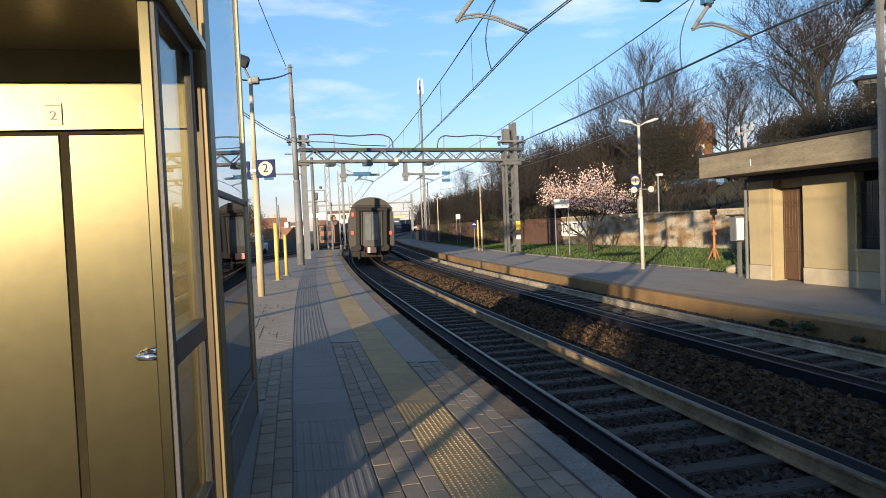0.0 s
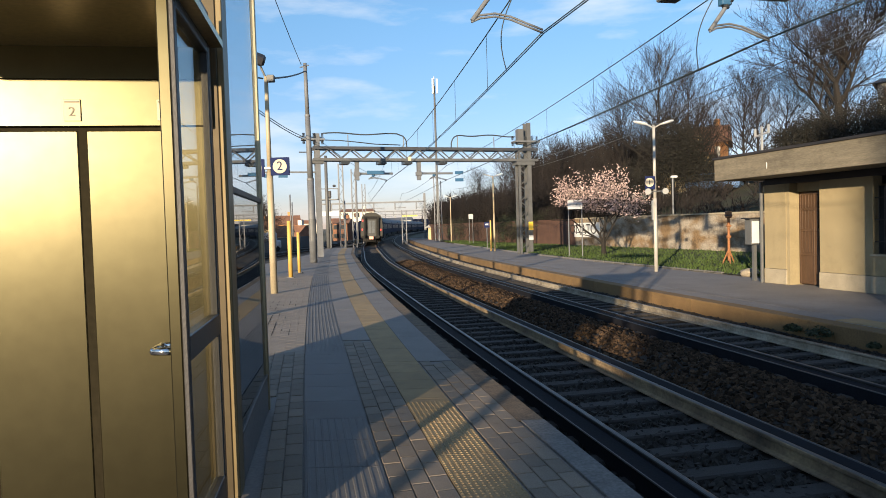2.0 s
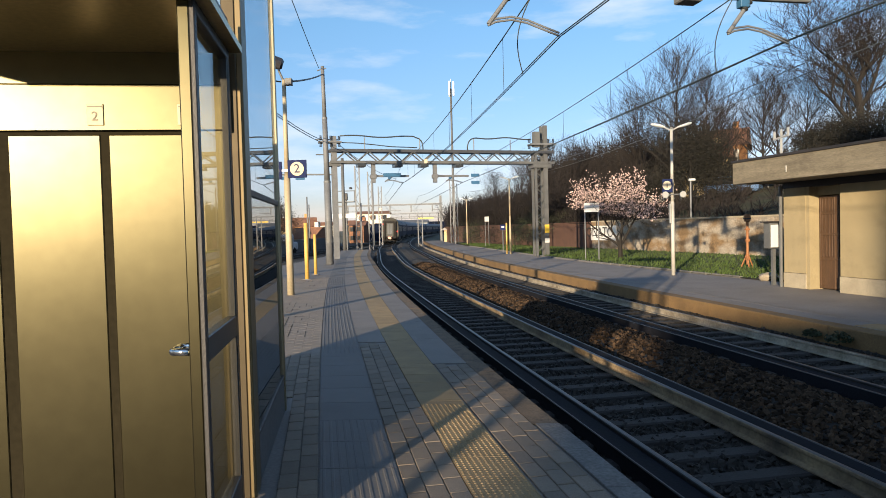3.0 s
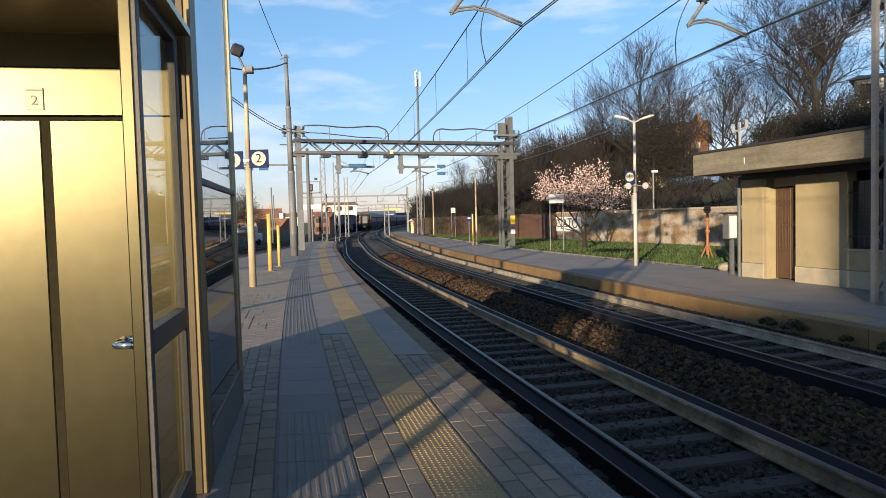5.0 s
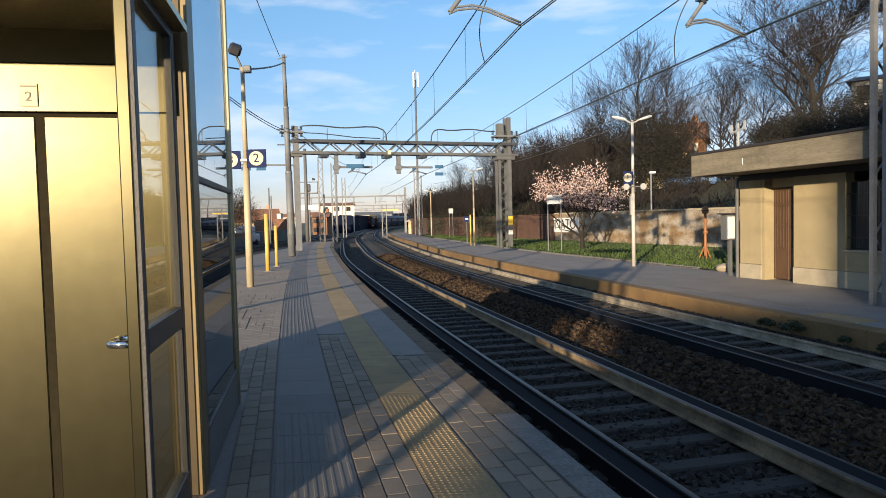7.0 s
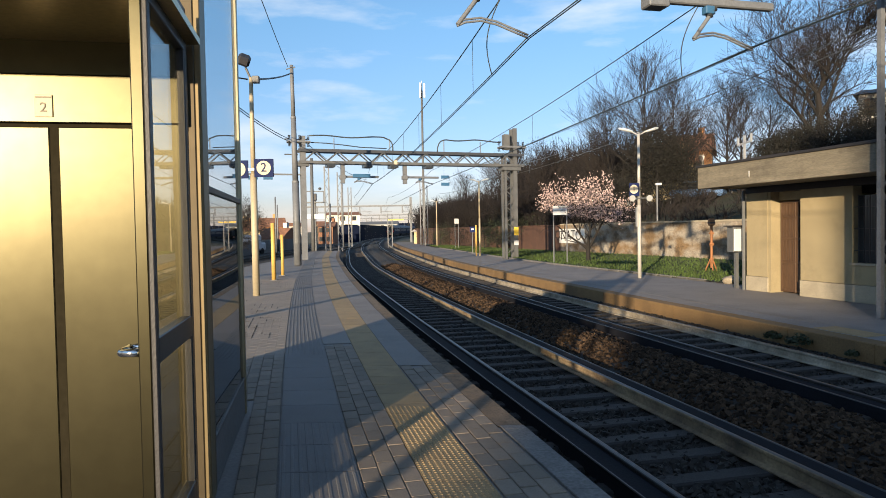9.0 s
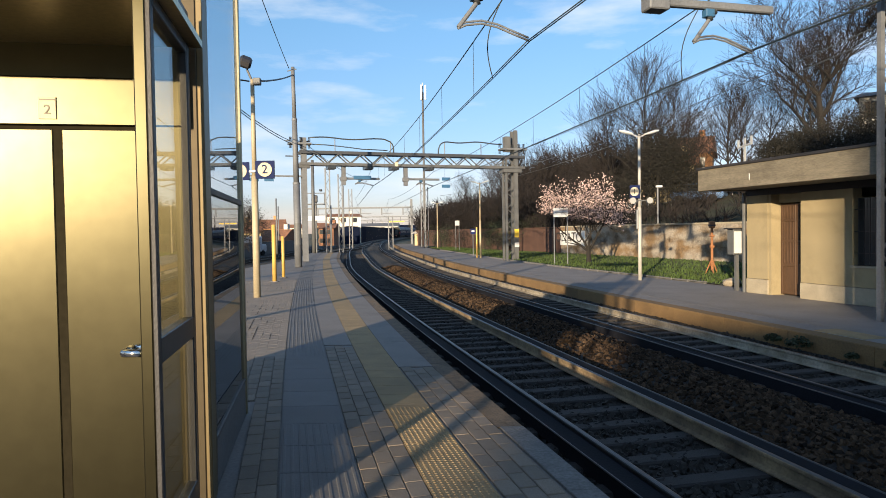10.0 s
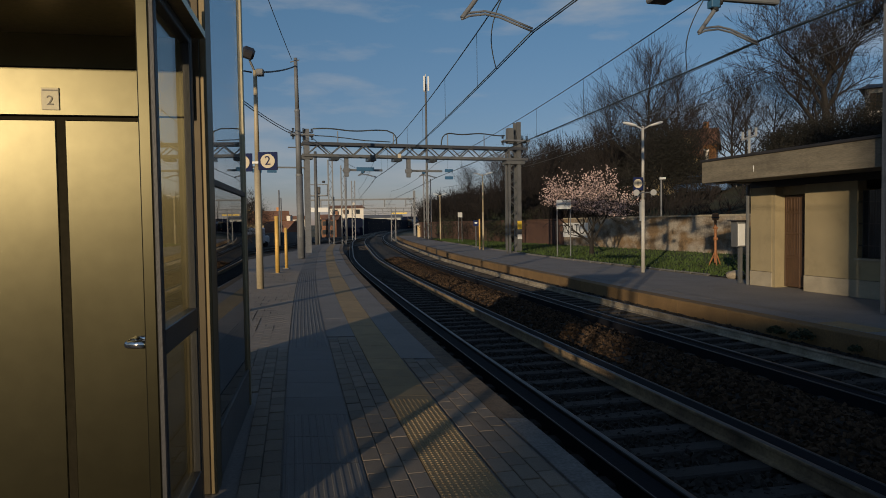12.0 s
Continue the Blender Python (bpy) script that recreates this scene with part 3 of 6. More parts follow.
def build_pavers():
    """Concrete pavers in rows; the nearest are pieces of their own."""
    bm = bmesh.new()
    box(bm, (-0.064, -0.123, -0.03), (0.064, 0.123, 0.0), None, 0.004)
    me = bpy.data.meshes.new("paver")
    bm.to_mesh(me)
    bm.free()
    me.materials.append(M_PAVER)
    count = 0
    rest = []
    for r0, n, y0, y1 in ((0.22, 3, 1.0, 8.1), (1.06, 3, 1.0, 9.8), (2.02, 4, 2.5, 9.0), (2.55, 14, 6.3, 9.0), (2.02, 18, 9.0, 24.0)):
        w = 0.134 if r0 < 2 else 0.1335
        for k in range(n):
            o = r0 + (k + 0.5) * w
            y = y0 + (k % 2) * 0.12
            while y < y1:
                q = pave(y, o)
                if r0 > 2 and y < 6.6 and q.x < -1.35 - 0.18 * (y - 4.15):
                    y += 0.252
                    continue
                g = -0.2285 + 0.00182 * y
                m = pose(q.x, q.y, random.uniform(-0.003, 0.002), random.uniform(-0.4, 0.4), random.uniform(-0.4, 0.4), math.degrees(math.atan2(-g, 1)))
                if count < 290 and y0 < 2.6:
                    ob = new("paver", me)
                    ob.parent = ISLAND
                    ob.matrix_basis = m
                    count += 1
                else:
                    rest.append(m)
                y += 0.252
    def joined(name, mats, hx, hy, material):
        base = [(x, y, z) for z in (-0.03, 0) for x, y in ((-hx, -hy), (hx, -hy), (hx, hy), (-hx, hy))]
        V, F = [], []
        for m in mats:
            n = len(V)
            V += [m @ Vector(v) for v in base]
            F += [(n + 4, n + 5, n + 6, n + 7), (n, n + 1, n + 5, n + 4), (n + 1, n + 2, n + 6, n + 5), (n + 2, n + 3, n + 7, n + 6), (n + 3, n, n + 4, n + 7)]
        ob = raw(name, V, F, material, ISLAND)
        ob["kind"] = "stuff"
        return ob

    joined("pavers", [m for m in rest if m.translation.y < 9.0], 0.063, 0.122, M_PAVER)
    far = [Matrix.Translation((0, 0, 0.0012 - m.translation.z)) @ Matrix.Translation(m.translation) @ pose(0, 0, 0, 0, 0, math.degrees(math.atan2(0.2285 - 0.00182 * m.translation.y, 1))) for m in rest if m.translation.y >= 9.0]
    joined("worn_pavers", far, 0.0664, 0.1252, M_FARPAVER)
    # dirt and moss in some of the joints beside the lamp post
    rng = random.Random(14)
    V, F = [], []
    for i in range(520):
        y = 10.6 + 12.0 * rng.random() ** 1.3
        row = rng.randrange(2, 18)
        o = 2.02 + row * 0.1335
        if noise.noise(Vector((o * 0.9, y * 0.55, 4))) < 0.02:
            continue
        q = pave(y, o)
        g = -0.2285 + 0.00182 * y
        m = pose(q.x, q.y, 0.0, 0, 0, math.degrees(math.atan2(-g, 1)))
        lx, ly = (0.006, rng.uniform(0.08, 0.22)) if rng.random() < 0.55 else (rng.uniform(0.05, 0.15), 0.009)
        k = len(V)
        V += [m @ Vector(v) for v in ((-lx, -ly, 0.004), (lx, -ly, 0.004), (lx * 0.8, ly, 0.004), (-lx * 0.9, ly, 0.004))]
        F.append((k, k + 1, k + 2, k + 3))
    ob = raw("joint_dirt", V, F, M_BALLAST, ISLAND)
    ob["kind"] = "stuff"
    ob["label"] = "dark dirt in the paver joints"


build_paving()


# ---- lift and shelter at the platform's near end ----
CU = Vector((-0.178, 0.984, 0))       # along its side, away from the camera
CV = Vector((-0.984, -0.178, 0))      # along its door front, away from the track
CO = Vector((-1.41, 4.15, 0))         # its near corner
CAB = Matrix(((-CV.x, CU.x, 0, CO.x), (-CV.y, CU.y, 0, CO.y), (0, 0, 1, 0), (0, 0, 0, 1)))   # local x towards the track, y away, z up


def build_lift():
    lift = thing("lift_shaft", CAB, "lift enclosure of brushed steel doors and dark glass", "lift")
    top, f, W = 4.3, -0.12, -1.95
    # steel front
    part("lintel_panel", bx((W, f, 2.33), (-0.10, 0.1, 2.604), 0.004), M_STEEL, lift, "brushed steel lintel")
    part("door_track", bx((W, f + 0.03, 2.303), (-0.10, 0.1, 2.33)), M_CANOPY, lift)
    for a, b in ((W, -1.42), (-1.35, -0.836), (-0.787, -0.30)):
        part("door_leaf", bx((a, f + 0.012, 0.02), (b, f + 0.06, 2.305), 0.005), M_STEEL, lift, "brushed steel sliding door leaf")
    for a, b in ((-1.42, -1.35), (-0.836, -0.787)):
        part("door_gap", bx((a, f + 0.020, 0.02), (b, f + 0.09, 2.305)), M_CANOPY, lift, "dark joint between the door leaves")
    part("side_jamb", bx((-0.30, f + 0.008, 0.0), (-0.115, 0.1, 2.33), 0.006), M_STEEL, lift)
    # corner post and side glazing
    part("corner_post", bx((-0.12, -0.055, 0.0), (-0.038, 0.14, top), 0.006), M_BRONZE, lift, "dark bronze corner post")
    part("corner_strip", bx((-0.038, -0.05, 0.0), (0.0, 0.12, top), 0.004), M_STRIP, lift, "satin golden corner strip")
    part("corner_cladding", bx((-0.10, 0.14, 0.0), (-0.004, 0.19, top), 0.008), M_CLAD, lift, "satin steel corner cladding")
    part("far_corner_post", bx((-0.07, 2.02, 0.0), (0.0, 2.09, top), 0.006), M_STEEL_FRAME, lift, "satin corner post")
    part("plinth", bx((W, 0.1, -0.01), (-0.014, 2.02, 0.315), 0.01), M_GREYPAINT, lift, "grey plinth")
    part("lower_pane", bx((-0.035, 0.19, 0.34), (-0.023, 2.02, 1.94)), M_GLASS_SIDE, lift, "dark side glass")
    part("upper_pane", bx((-0.035, 0.19, 1.985), (-0.023, 2.02, top - 0.1)), M_GLASS_UP, lift, "tall reflecting side glass").visible_shadow = False
    part("mid_rail", bx((-0.05, 0.19, 1.94), (-0.008, 2.02, 1.985), 0.004), M_DARKFRAME, lift)
    part("bottom_rail", bx((-0.05, 0.19, 0.315), (-0.008, 2.02, 0.34), 0.004), M_DARKFRAME, lift)
    part("side_top_rail", bx((-0.06, 0.19, top - 0.1), (-0.004, 2.02, top), 0.004), M_STEEL_FRAME, lift)
    zg = 1.95
    part("back_wall", bx((W, 2.02, 0.0), (-0.07, 2.09, zg)), M_GREYPAINT, lift)
    part("inner_wall", bx((W, 0.1, 0.0), (W + 0.1, 2.02, zg)), M_GREYPAINT, lift)
    for nm, lo, hi in (("back_pane", (W, 2.05, zg), (-0.07, 2.062, top)), ("inner_pane", (W + 0.04, 0.1, zg), (W + 0.052, 2.02, top)), ("front_pane", (W, 0.03, 2.84), (-0.12, 0.042, top))):
        part(nm, bx(lo, hi), M_GLASS_CLEAR, lift, "clear upper glass").visible_shadow = False
    part("lift_car", bx((-1.7, 0.45, 0.33), (-0.30, 1.85, 2.1), 0.02), M_GREYPAINT, lift, "dark lift car behind the glass")
    part("roof", bx((W - 0.05, -0.05, top), (0.03, 2.13, top + 0.14), 0.01), M_STEEL_FRAME, lift, "flat steel roof")
    part("header", bx((W, f + 0.004, 2.606), (-0.12, 0.1, 2.84), 0.004), M_STEEL, lift, "steel header above the door")
    part("soffit", bx((W, -1.27, 2.80), (0.01, f + 0.003, 2.84)), M_SOFFIT, lift, "brown canopy over the door")
    part("canopy_edge", bx((W, -1.30, 2.79), (0.01, -1.27, 2.86), 0.004), M_CANOPY, lift, "dark canopy edge")
    for x in (-0.853, -0.335):
        part("number_plate", bx((x - 0.047, f - 0.008, 2.36), (x + 0.047, f - 0.001, 2.487), 0.002), M_PLATE, lift, "small grey plate with a raised 2")
        text("digit", "2", 0.078, pose(x, f - 0.010, 2.412, 90), M_TEXTGREY, lift, 0.002)
        part("plate_caption", bx((x - 0.04, f - 0.011, 2.468), (x + 0.04, f - 0.009, 2.476)), M_TEXTGREY, lift)
    # glazed door standing open, towards the camera
    a, b, n0, n1 = -0.142, -0.062, -1.10, -0.15
    t2 = 3.0
    leaf = part("glazed_door", bx((a, n0, 0.0), (b - 0.024, n0 + 0.055, t2), 0.006), M_STEEL, lift, "open glazed door in a satin steel frame")
    part("edge_seal", bx((b - 0.024, n0 + 0.001, 0.0), (b, n0 + 0.055, t2), 0.004), M_DARKFRAME, leaf, "dark rubber edge seal")
    part("hinge_stile", bx((b - 0.022, n1 - 0.07, 0.0), (b, n1, t2), 0.004), M_DARKSTEEL, leaf)
    part("top_frame", bx((a + 0.02, n0 + 0.055, 2.74), (b, n1 - 0.07, t2), 0.005), M_DARKSTEEL, leaf)
    part("mid_frame", bx((a + 0.02, n0 + 0.055, 1.07), (b, n1 - 0.07, 1.195), 0.005), M_DARKSTEEL, leaf)
    part("low_frame", bx((a + 0.02, n0 + 0.055, 0.0), (b, n1 - 0.07, 0.22), 0.005), M_DARKSTEEL, leaf)
    for z0, z1 in ((0.22, 1.07), (1.195, 2.74)):
        part("door_pane", bx((b - 0.035, n0 + 0.055, z0), (b - 0.027, n1 - 0.07, z1)), M_GLASS, leaf, "clear door glass")
        for y0, y1 in ((n0 + 0.055, n0 + 0.075), (n1 - 0.09, n1 - 0.07)):
            part("gasket", bx((b - 0.04, y0, z0), (b - 0.004, y1, z1)), M_DARKFRAME, leaf)
    h = part("door_handle", rods([((a, n0 + 0.03, 1.13), (a - 0.085, n0 + 0.05, 1.13)), ((a - 0.085, n0 + 0.05, 1.13), (a - 0.085, n0 + 0.20, 1.13)), ((a - 0.085, n0 + 0.20, 1.13), (a, n0 + 0.20, 1.13))], 0.019), M_CHROME, leaf, "bent polished steel handle", True)


build_lift()


# ---- platform one: small station building ----
BU = Vector((0.27, -0.963, 0)).normalized()
BO = Vector((9.55, 20.27, Z1))
BLD = Matrix(((BU.x, -BU.y, 0, BO.x), (BU.y, BU.x, 0, BO.y), (0, 0, 1, BO.z), (0, 0, 0, 1)))   # x along the front to the near end, y into the building


def build_station():
    b = thing("station_building", BLD, "small cream plastered station building with concrete canopy and brown door", "building")
    L, Hh = 11.0, 2.95
    part("front_wall", bx((0.0, 0.0, 0.45), (0.85, 0.3, Hh)), M_PLASTER, b, "cream plaster wall")
    part("door_reveal", bx((0.85, 0.02, 0.0), (0.97, 0.50, Hh)), M_PLASTER, b)
    part("front_wall", bx((2.07, 0.0, 0.45), (3.72, 0.3, Hh)), M_PLASTER, b)
    part("front_wall", bx((3.72, 0.0, 0.45), (5.1, 0.3, 1.0)), M_PLASTER, b)
    part("front_wall", bx((5.1, 0.0, 0.45), (L, 0.3, Hh)), M_PLASTER, b)
    part("door_head", bx((0.97, 0.30, 2.70), (2.07, 0.50, Hh)), M_PLASTER, b)
    part("far_reveal", bx((2.07, 0.3, 0.0), (2.19, 0.75, Hh)), M_PLASTER, b)
    part("end_wall", bx((0.0, 0.3, 0.0), (0.3, 5.0, Hh)), M_PLASTER, b)
    part("back_wall", bx((0.3, 4.7, 0.0), (L, 5.0, Hh)), M_PLASTER, b)
    for x0, x1 in ((-0.015, 0.865), (2.055, L)):
        part("plinth", bx((x0, -0.02, 0.0), (x1, 0.3, 0.44), 0.008), M_PLINTH, b, "pale stone plinth")
    # door of boards with a barred fanlight
    d = part("door", bx((0.98, 0.36, 0.03), (2.06, 0.42, 2.68), 0.004), M_WOODDOOR, b, "brown panelled double door")
    for x in (1.0, 1.50, 2.0):
        part("stile", bx((x, 0.33, 0.03), (x + 0.05, 0.36, 2.68), 0.004), M_WOODDOOR, d)
    for z in (0.05, 0.85, 1.55, 2.15, 2.60):
        part("crossrail", bx((1.05, 0.335, z), (2.0, 0.36, z + 0.07), 0.004), M_WOODDOOR, d)
    for k in range(8):
        x = 1.09 + k * 0.113
        if abs(x - 1.52) > 0.05:
            part("bar", bx((x, 0.34, 0.95), (x + 0.025, 0.36, 2.6), 0.003), M_WOODDOOR, d)
    w = part("window", bx((3.72, 0.20, 1.0), (5.1, 0.24, 2.7)), M_WINDOW, b, "dark barred window")
    for k in range(8):
        part("window_bar", rods([((3.84 + k * 0.16, 0.06, 1.0), (3.84 + k * 0.16, 0.06, 2.7))], 0.012, 6), M_ROOFDARK, w)
    for z in (1.3, 1.85, 2.4):
        part("window_crossbar", bx((3.73, 0.05, z), (5.09, 0.07, z + 0.02)), M_ROOFDARK, w)
    part("window_sill", bx((3.67, -0.05, 0.94), (5.15, 0.2, 1.0), 0.005), M_PLINTH, w)
    part("canopy_slab", bx((0.0, -1.62, 3.14), (L, 5.2, 3.26)), M_FASCIA, b)
    part("fascia", bx((-0.05, -1.72, 3.10), (L, -1.62, 3.72), 0.012), M_FASCIA, b, "board-marked concrete fascia")
    part("end_fascia", bx((-0.05, -1.62, 3.10), (0.06, 5.3, 3.72), 0.012), M_FASCIA, b)
    part("roof_edge", bx((-0.09, -1.76, 3.72), (L, 5.3, 3.79), 0.006), M_ROOFDARK, b, "dark metal roof edging")
    part("wall_head", bx((-0.02, -0.03, 2.95), (L, 5.0, 3.135)), M_ROOFDARK, b)
    part("drainpipe", rods([((-0.06, -0.06, 0.0), (-0.06, -0.06, 3.05))], 0.05), M_GREYPAINT, b, "grey drainpipe")
    tube("stain_pipe", [(2.1, -1.735, 3.28), (2.1, -1.735, 3.45)], 0.012, M_SIGNPLAIN, b, 1)


build_station()


def build_cabinet():
    x, y, _ = 9.32, 20.75, 0
    c = thing("meter_cabinet", pose(x, y, Z1, 0, 0, 14), "grey metal cabinet with a pale door on a post", "cabinet")
    part("post", bx((0.15, 0.02, 0.0), (0.25, 0.12, 1.15)), M_GREYPAINT, c)
    part("body", bx((-0.04, -0.1, 1.15), (0.3, 0.2, 1.95), 0.01), M_GREYPAINT, c)
    part("door", bx((-0.02, -0.125, 1.19), (0.28, -0.1, 1.88), 0.006), M_SIGNPLAIN, c, "pale grey door")
    part("hood", bx((-0.16, -0.18, 1.95), (0.34, 0.22, 1.99), 0.004), M_ROOFDARK, c)


build_cabinet()


# ---- lamp posts, signs ----
def lamp_post_double(x, y, z0, h, material, label):
    p = thing("platform_lamp", pose(x, y, z0), label, "lamp post", "platform lamps")
    bm = bmesh.new()
    rod(bm, (0, 0, 0), (0, 0, h * 0.5), 0.075, 0.07, 12)
    rod(bm, (0, 0, h * 0.5), (0, 0, h), 0.062, 0.05, 12)
    part("pole", bm, material, p, smooth=True)
    for sx in (-1, 1):
        part("arm", rods([((0, 0, h - 0.12), (sx * 0.28, 0, h + 0.03))], 0.025), material, p)
        m = pose(sx * 0.5, 0, h + 0.09, 0, -sx * 14, 0)
        bm = bmesh.new()
        r = bmesh.ops.create_uvsphere(bm, u_segments=12, v_segments=6, radius=1)
        bmesh.ops.transform(bm, matrix=m @ Matrix.Diagonal((0.30, 0.13, 0.06, 1)), verts=r["verts"])
        part("lantern", bm, M_SIGNPLAIN, p, "flat white lantern", True)
    return p


lr = lamp_post_double(7.92, 25.71, Z1, 5.65, M_LIGHTPOLE, "grey steel platform lamp with two flat lanterns")
part("sleeve", bx((-0.13, -0.1, 2.0), (-0.07, 0.05, 2.75), 0.005), M_SIGNBACK, lr, "grey cable box")
lamp_post_double(3.29, 49.49, Z1, 5.6, M_CREAMPOLE, "cream platform lamp with two flat lanterns")
lamp_post_double(0.14, 77.1, Z1, 5.3, M_CREAMPOLE, "cream platform lamp far along the platform")


def disc(bm, x, z, y0, y1, r, n=28):
    rod(bm, (x, y0, z), (x, y1, z), r, None, n)
    return bm


def build_sign1():
    s = thing("platform_sign", pose(7.92, 25.55, Z1), "blue and cream platform number 1 sign on the lamp post", "sign", "platform signs")
    part("panel", bx((-0.42, -0.02, 3.18), (-0.04, 0.02, 3.68), 0.005), M_SIGNBLUE, s)
    part("disc", disc(bmesh.new(), -0.25, 3.44, -0.03, -0.02, 0.17), M_SIGNWHITE, s)
    text("digit", "1", 0.28, pose(-0.25, -0.034, 3.44, 90), M_INK, s)
    part("arm", rods([((-0.3, 0.05, 3.1), (0.35, 0.05, 3.1))], 0.02), M_GALV, s)
    for sx in (-0.33, 0.33):
        bm = bmesh.new()
        rod(bm, (sx, -0.10, 3.09), (sx, -0.06, 3.09), 0.12, 0.12, 20)
        rod(bm, (sx, -0.06, 3.09), (sx, 0.05, 3.09), 0.10, 0.04, 16)
        part("loudspeaker", bm, M_SIGNBACK, s, "grey horn loudspeaker")


build_sign1()


def build_left_lamp():
    p = thing("platform_lamp", pose(-4.77, 17.61, 0), "cream steel lamp post with one dark lantern", "lamp post", "platform lamps")
    bm = bmesh.new()
    rod(bm, (0, 0, 0), (0, 0, 3.2), 0.095, 0.085, 14)
    rod(bm, (0, 0, 3.2), (0, 0, 5.75), 0.065, 0.05, 14)
    part("pole", bm, M_CREAMPOLE, p, smooth=True)
    part("arm", rods([((0, 0, 5.7), (-0.12, -0.05, 6.0))], 0.03), M_GREYPAINT, p)
    bm = bmesh.new()
    box(bm, (-0.16, -0.24, -0.12), (0.16, 0.24, 0.12), pose(-0.14, -0.1, 6.18, 28, 18, 20), 0.06)
    part("lantern", bm, M_INK, p, "dark box lantern")
    part("junction_box", bx((0.04, -0.08, 5.6), (0.22, 0.08, 5.78), 0.01), M_GREYPAINT, p)
    s = thing("platform_sign", pose(-4.77, 17.50, 0), "dark blue platform sign with cream discs 3 and 2", "sign", "platform signs")
    part("panel", bx((0.06, -0.025, 3.13), (0.56, 0.025, 3.60), 0.004), M_SIGNBLUE, s)
    part("panel", bx((-0.60, -0.025, 3.10), (-0.10, 0.025, 3.57), 0.004), M_SIGNBLUE, s)
    for x, z, c in ((0.31, 3.365, "2"), (-0.35, 3.335, "3")):
        part("disc", disc(bmesh.new(), x, z, -0.034, -0.025, 0.185), M_SIGNWHITE, s)
        text("digit", c, 0.33, pose(x, -0.038, z, 90), M_SIGNBLUE, s)
    part("bracket", bx((-0.12, -0.02, 3.3), (0.1, 0.1, 3.36)), M_SIGNPLAIN, s)


build_left_lamp()


def build_bollards():
    for x, y, h, r in ((-5.68, 23.25, 2.0, 0.075), (-5.91, 25.6, 1.58, 0.06)):
        b = thing("yellow_post", pose(x, y, 0), "yellow painted steel post on the platform", "post", "yellow posts")
        bm = bmesh.new()
        rod(bm, (0, 0, 0), (0, 0, h), r, r * 0.96, 14)
        part("shaft", bm, M_YELLOWPOLE, b, smooth=True)
        part("foot", bx((-0.12, -0.12, 0), (0.12, 0.12, 0.02)), M_GREYPAINT, b)


build_bollards()


def build_tall_pole():
    p = thing("catenary_pole", pose(-6.96, 33.44, 0), "tall grey stepped steel pole with wires at its top", "pole")
    bm = bmesh.new()
    rod(bm, (0, 0, 0), (-0.02, 0, 4.2), 0.19, 0.17, 16)
    rod(bm, (-0.02, 0, 4.2), (-0.05, 0, 7.4), 0.145, 0.13, 16)
    rod(bm, (-0.05, 0, 7.4), (-0.08, 0, 10.0), 0.105, 0.09, 16)
    part("shaft", bm, M_GALV, p, smooth=True)
    for x, z, q in ((-0.02, 4.2, 0.178), (-0.05, 7.4, 0.138)):
        part("collar", rods([((x, 0, z - 0.06), (x, 0, z + 0.04))], q, 16), M_GALV, p)
    bm = bmesh.new()
    rod(bm, (0, 0, 1.1), (0, 0, 2.2), 0.195, 0.188, 16)
    part("warning_wrap", bm, M_GREYPAINT, p, "dark worn band")
    part("top_clamp", rods([((-0.35, 0, 9.8), (0.1, 0, 9.9))], 0.03), M_GALV, p)
    return p


build_tall_pole()


